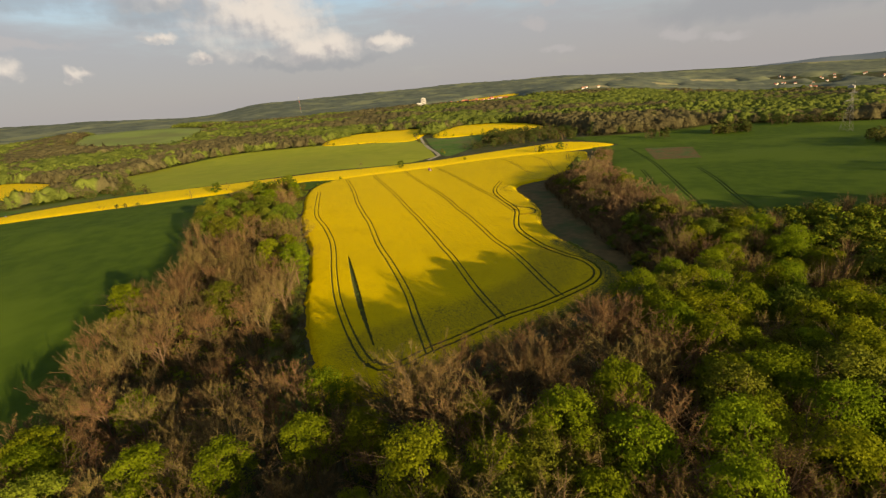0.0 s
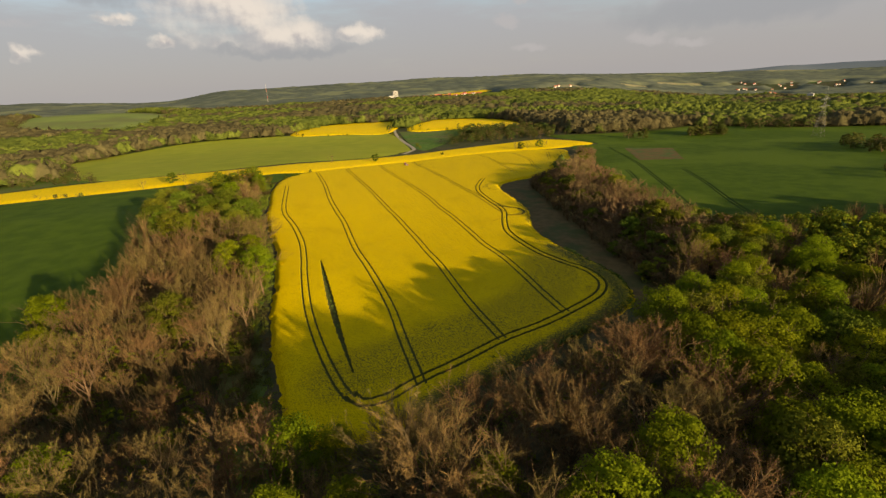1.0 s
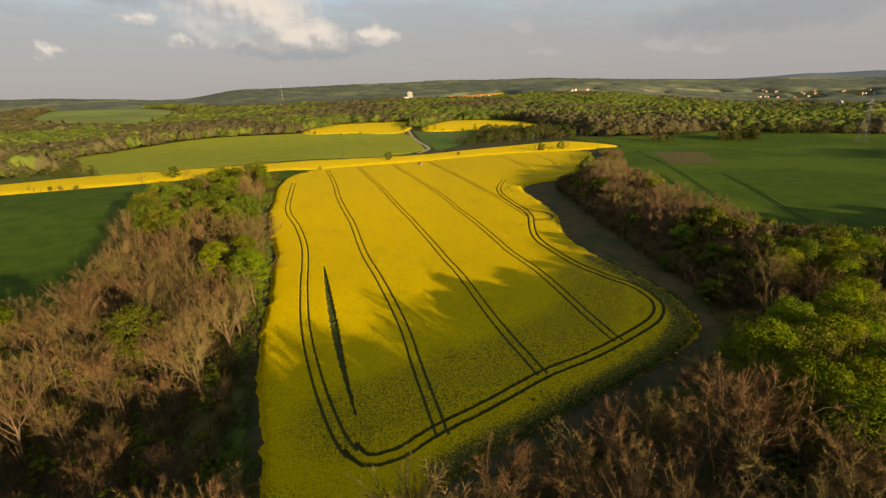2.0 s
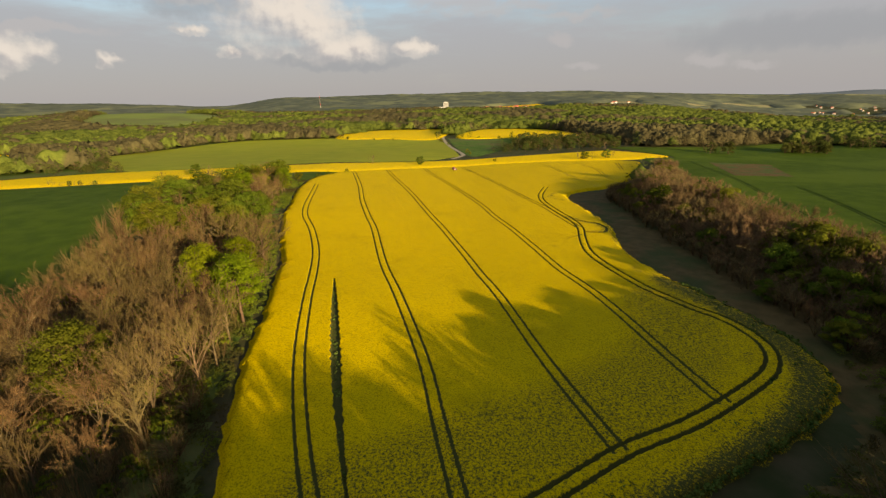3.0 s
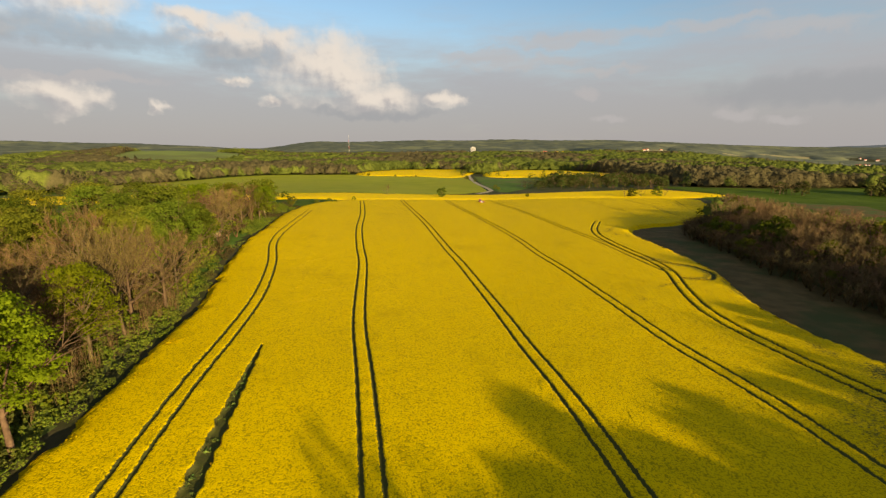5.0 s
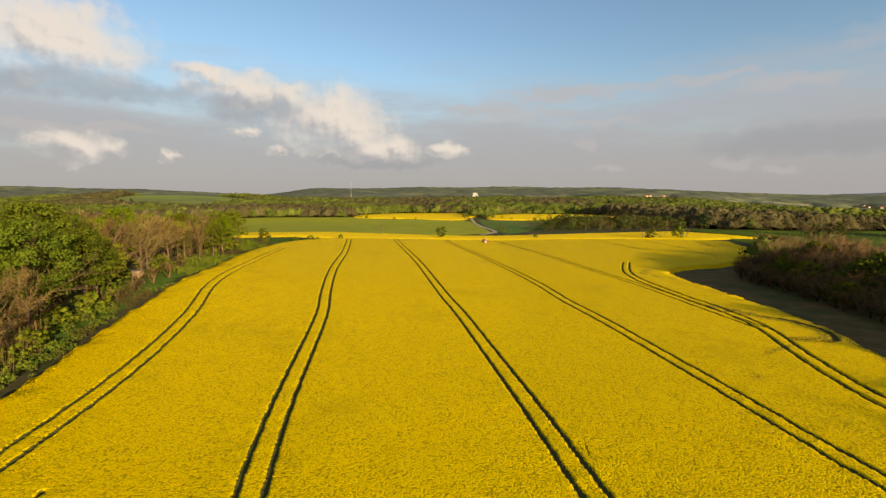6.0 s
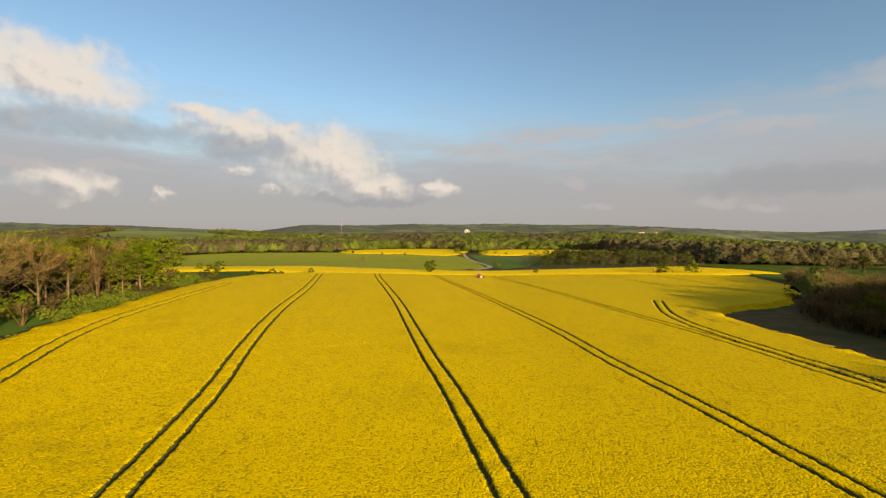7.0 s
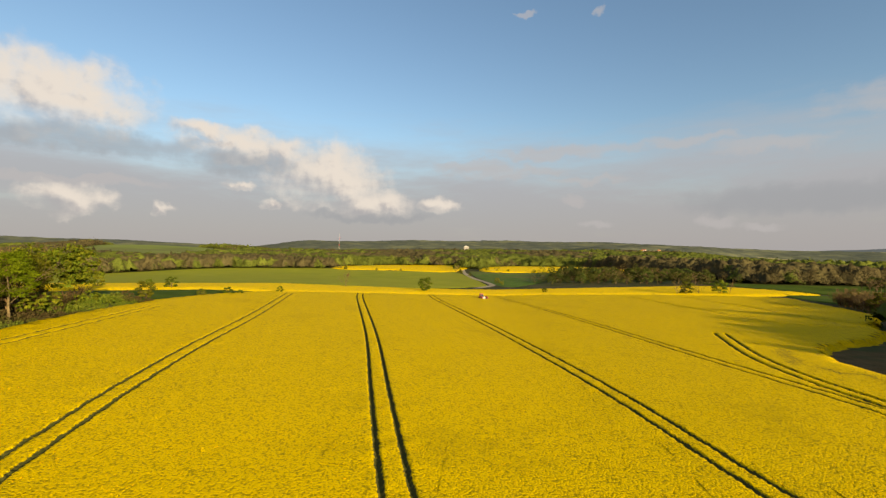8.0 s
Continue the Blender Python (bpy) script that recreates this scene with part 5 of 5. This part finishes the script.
def build_tractor():
    t = thing("tractor", "red farm tractor with white sprayer tank standing in the rapeseed", "tractor", -19.6, 431, 15)
    part("bonnet", box(-0.55, 0.55, 0.5, 2.6, 1.1, 2.0, 0.12), RED_PAINT, t)
    part("chassis", box(-0.45, 0.45, -1.6, 2.5, 0.7, 1.15, 0.05), STEEL, t)
    cab = part("cab", box(-0.85, 0.85, -1.1, 0.55, 1.5, 2.95, 0.1, 0.12), GLASS, t)
    part("roof", box(-0.85, 0.85, -1.2, 0.6, 2.92, 3.12, 0.06), RED_PAINT, cab)
    for sx in (-1, 1):
        for y, r, w in ((-0.9, 0.95, 0.55), (2.0, 0.65, 0.42)):
            wheel = part("wheel", drum(r, w, (sx * 0.98, y, r)), RUBBER, t)
            part("rim", drum(r * 0.55, w * 1.04, (sx * 0.98, y, r)), RED_PAINT, wheel)
        part("mudguard", box(sx * 0.98 - 0.3, sx * 0.98 + 0.3, -1.7, 0.0, 1.85, 2.0, 0.05), RED_PAINT, t)
    part("exhaust", rod([(0.5, 0.9, 1.9), (0.5, 0.9, 3.0)], 0.05), STEEL, t)
    s = thing("sprayer", "trailed field sprayer with white tank behind the tractor", "sprayer", -18.4, 426.6, 15)
    part("tank", drum(0.7, 2.0, (0, 0, 1.6), "Y"), WHITE_PAINT, s)
    part("frame", box(-0.6, 0.6, -2.2, 2.4, 0.75, 0.95, 0.04), RED_PAINT, s)
    for sx in (-1, 1):
        part("wheel", drum(0.85, 0.4, (sx * 0.98, -0.4, 0.85)), RUBBER, s)
        part("boom", box(sx * 1.15 - 0.12, sx * 1.15 + 0.12, -2.4, 2.2, 1.5, 2.3, 0.03), RED_PAINT, s)


def build_hide():
    h = thing("hunting_hide", "weathered wooden hunting hide on legs beside the wood", "hide", -97.5, 256, 70)
    for x in (-0.75, 0.75):
        for y in (-0.75, 0.75):
            part("leg", rod([(x * 1.15, y * 1.15, -0.2), (x, y, 1.6)], 0.07), PLANK, h)
    for k in range(8):
        z = 1.5 + k * 0.22
        if k not in (4, 5):
            part("front_plank", box(-0.85, 0.85, -0.88, -0.84, z, z + 0.21), PLANK, h)
        part("side_plank", box(-0.88, -0.84, -0.84, 0.84, z, z + 0.21), PLANK, h)
        part("side_plank", box(0.84, 0.88, -0.84, 0.84, z, z + 0.21), PLANK, h)
        part("back_plank", box(-0.84, 0.84, 0.84, 0.88, z, z + 0.21), PLANK, h)
    part("floor", box(-0.88, 0.88, -0.88, 0.88, 1.44, 1.5), PLANK, h)
    part("roof", box(-1.05, 1.05, -1.1, 1.05, 3.27, 3.36, 0.02), STEEL, h)
    part("ladder", rod([(0, 1.6, 0), (0, 0.9, 1.5)], 0.06), PLANK, h)


def build_pylon():
    x, y = 414, 490
    p = thing("power_pylon", "grey steel lattice power pylon standing in the green wheat", "pylon", x, y, 25)
    top, foot = 50.0, 4.4
    at = lambda z: foot + (0.8 - foot) * min(1.0, z / 32.0) if z < 32 else 0.8
    for sx in (-1, 1):
        for sy in (-1, 1):
            part("leg", rod([(sx * at(z), sy * at(z), z) for z in (0, 10, 20, 32, 42)], 0.10, 4), STEEL, p)
    zs = [0, 6, 12, 17, 22, 27, 32, 37, 42]
    for a, b in zip(zs, zs[1:]):
        for sx, sy, ex, ey in ((-1, -1, 1, -1), (1, -1, 1, 1), (1, 1, -1, 1), (-1, 1, -1, -1)):
            part("brace", rod([(sx * at(a), sy * at(a), a), (ex * at(b), ey * at(b), b)], 0.06, 3), STEEL, p)
            part("brace", rod([(ex * at(a), ey * at(a), a), (sx * at(b), sy * at(b), b)], 0.06, 3), STEEL, p)
    for z, half in ((31, 12.0), (38, 9.0)):
        for sy in (-0.7, 0.7):
            part("crossarm", rod([(-half, 0, z), (0, sy, z + 1.6), (half, 0, z)], 0.11, 4), STEEL, p)
            part("crossarm", rod([(-half, 0, z), (0, sy, z), (half, 0, z)], 0.11, 4), STEEL, p)
        for k in (-1, -0.5, 0.5, 1):
            part("insulator", rod([(half * k, 0, z), (half * k, 0, z - 2.4)], 0.16, 6), GLASS, p)
    part("peak", rod([(0, 0, 41), (0, 0, top)], 0.16, 4), STEEL, p)


def build_mast():
    m = thing("radio_mast", "tall slim red and white radio mast above the woods", "mast", -722, 2400)
    for k in range(9):
        part("section", rod([(0, 0, k * 10.5 - 4), (0, 0, k * 10.5 + 6.5)], 0.8 - 0.04 * k, 6), WHITE_PAINT if k % 3 else RED_PAINT, m)
    for a in (0, 2.1, 4.2):
        part("stay", rod([(math.cos(a) * 40, math.sin(a) * 40, -4), (0, 0, 78)], 0.15, 3), STEEL, m)


def gable_house(label, x, y, turn, w, d, h, rise, group):
    ob = thing("house", label, "house", x, y, turn, -0.5, group)
    part("wall", box(-w / 2, w / 2, -d / 2, d / 2, 0, h), PLASTER, ob)
    bm = bmesh.new()
    o = 0.6
    v = [bm.verts.new(c) for c in ((-w / 2 - o, -d / 2 - o, h), (w / 2 + o, -d / 2 - o, h), (w / 2 + o, d / 2 + o, h), (-w / 2 - o, d / 2 + o, h), (-w / 2 - o, 0, h + rise), (w / 2 + o, 0, h + rise))]
    for f in ((0, 1, 5, 4), (2, 3, 4, 5), (0, 4, 3), (1, 2, 5), (3, 2, 1, 0)):
        bm.faces.new([v[i] for i in f])
    part("roof", finish(bm, "roof"), TILE, ob)
    for k in (-0.3, 0.0, 0.3):
        part("window", box(w * k - 0.6, w * k + 0.6, -d / 2 - 0.06, -d / 2 + 0.02, h * 0.45, h * 0.75), GLASS, ob)
    return ob


def build_village():
    rng = np.random.default_rng(51)
    for k in range(34):
        x, y = rng.uniform(-20, 270), rng.uniform(1960, 2180)
        gable_house("pale plastered house with a red tiled roof", x, y, rng.uniform(-30, 30), rng.uniform(10, 17), rng.uniform(8, 11), rng.uniform(5, 8), rng.uniform(3, 5), "houses of the village")
    for x, y in TOWN:
        gable_house("pale house far down in the valley", x, y, rng.uniform(-40, 40), rng.uniform(8, 12), rng.uniform(7, 9), rng.uniform(5, 7), rng.uniform(2, 3.5), "houses of the valley town")
    t = thing("high_rise", "white high-rise block above the woods", "building", -101, 2300, 15, -2)
    part("tower", box(-12, 12, -9, 9, 0, 33, 0.4), CONCRETE, t)
    part("annex", box(-34, -12, -9, 9, 0, 14, 0.3), CONCRETE, t)
    part("plant_room", box(-5, 5, -4, 4, 33, 36, 0.2), CONCRETE, t)
    for k in range(7):
        part("window_band", box(-11, 11, -9.25, -9.0, 3.5 + k * 4.2, 5.0 + k * 4.2), GLASS, t)
    s = thing("silo_tower", "pale tower block in the valley beyond the wood", "building", 1092, 1302, 40, -2)
    part("tower", box(-8, 8, -7, 7, 0, 22, 0.4), CONCRETE, s)
    part("plant_room", box(-4, 4, -3, 3, 22, 24, 0.2), CONCRETE, s)
    crop_sheet("distant_rapeseed_field", [(40, 2230), (330, 2240), (340, 2420), (60, 2330)], RAPE_FAR, 1.0, 32.0, 4.0, (), "distant yellow flowering rapeseed field behind the village", edge=4.0)


def build_car():
    c = thing("parked_car", "small white car parked on a field track", "car", -342, 338, 60)
    part("body", box(-0.88, 0.88, -2.1, 2.1, 0.35, 0.95, 0.14), WHITE_PAINT, c)
    cab = part("cabin", box(-0.78, 0.78, -1.5, 0.9, 0.93, 1.5, 0.1, 0.18), GLASS, c)
    part("roof", box(-0.62, 0.62, -1.2, 0.55, 1.47, 1.53, 0.02), WHITE_PAINT, cab)
    for sx in (-1, 1):
        for y in (-1.3, 1.35):
            part("wheel", drum(0.33, 0.22, (sx * 0.8, y, 0.33)), RUBBER, c)


build_tractor()
build_hide()
build_pylon()
build_mast()
build_village()
build_car()
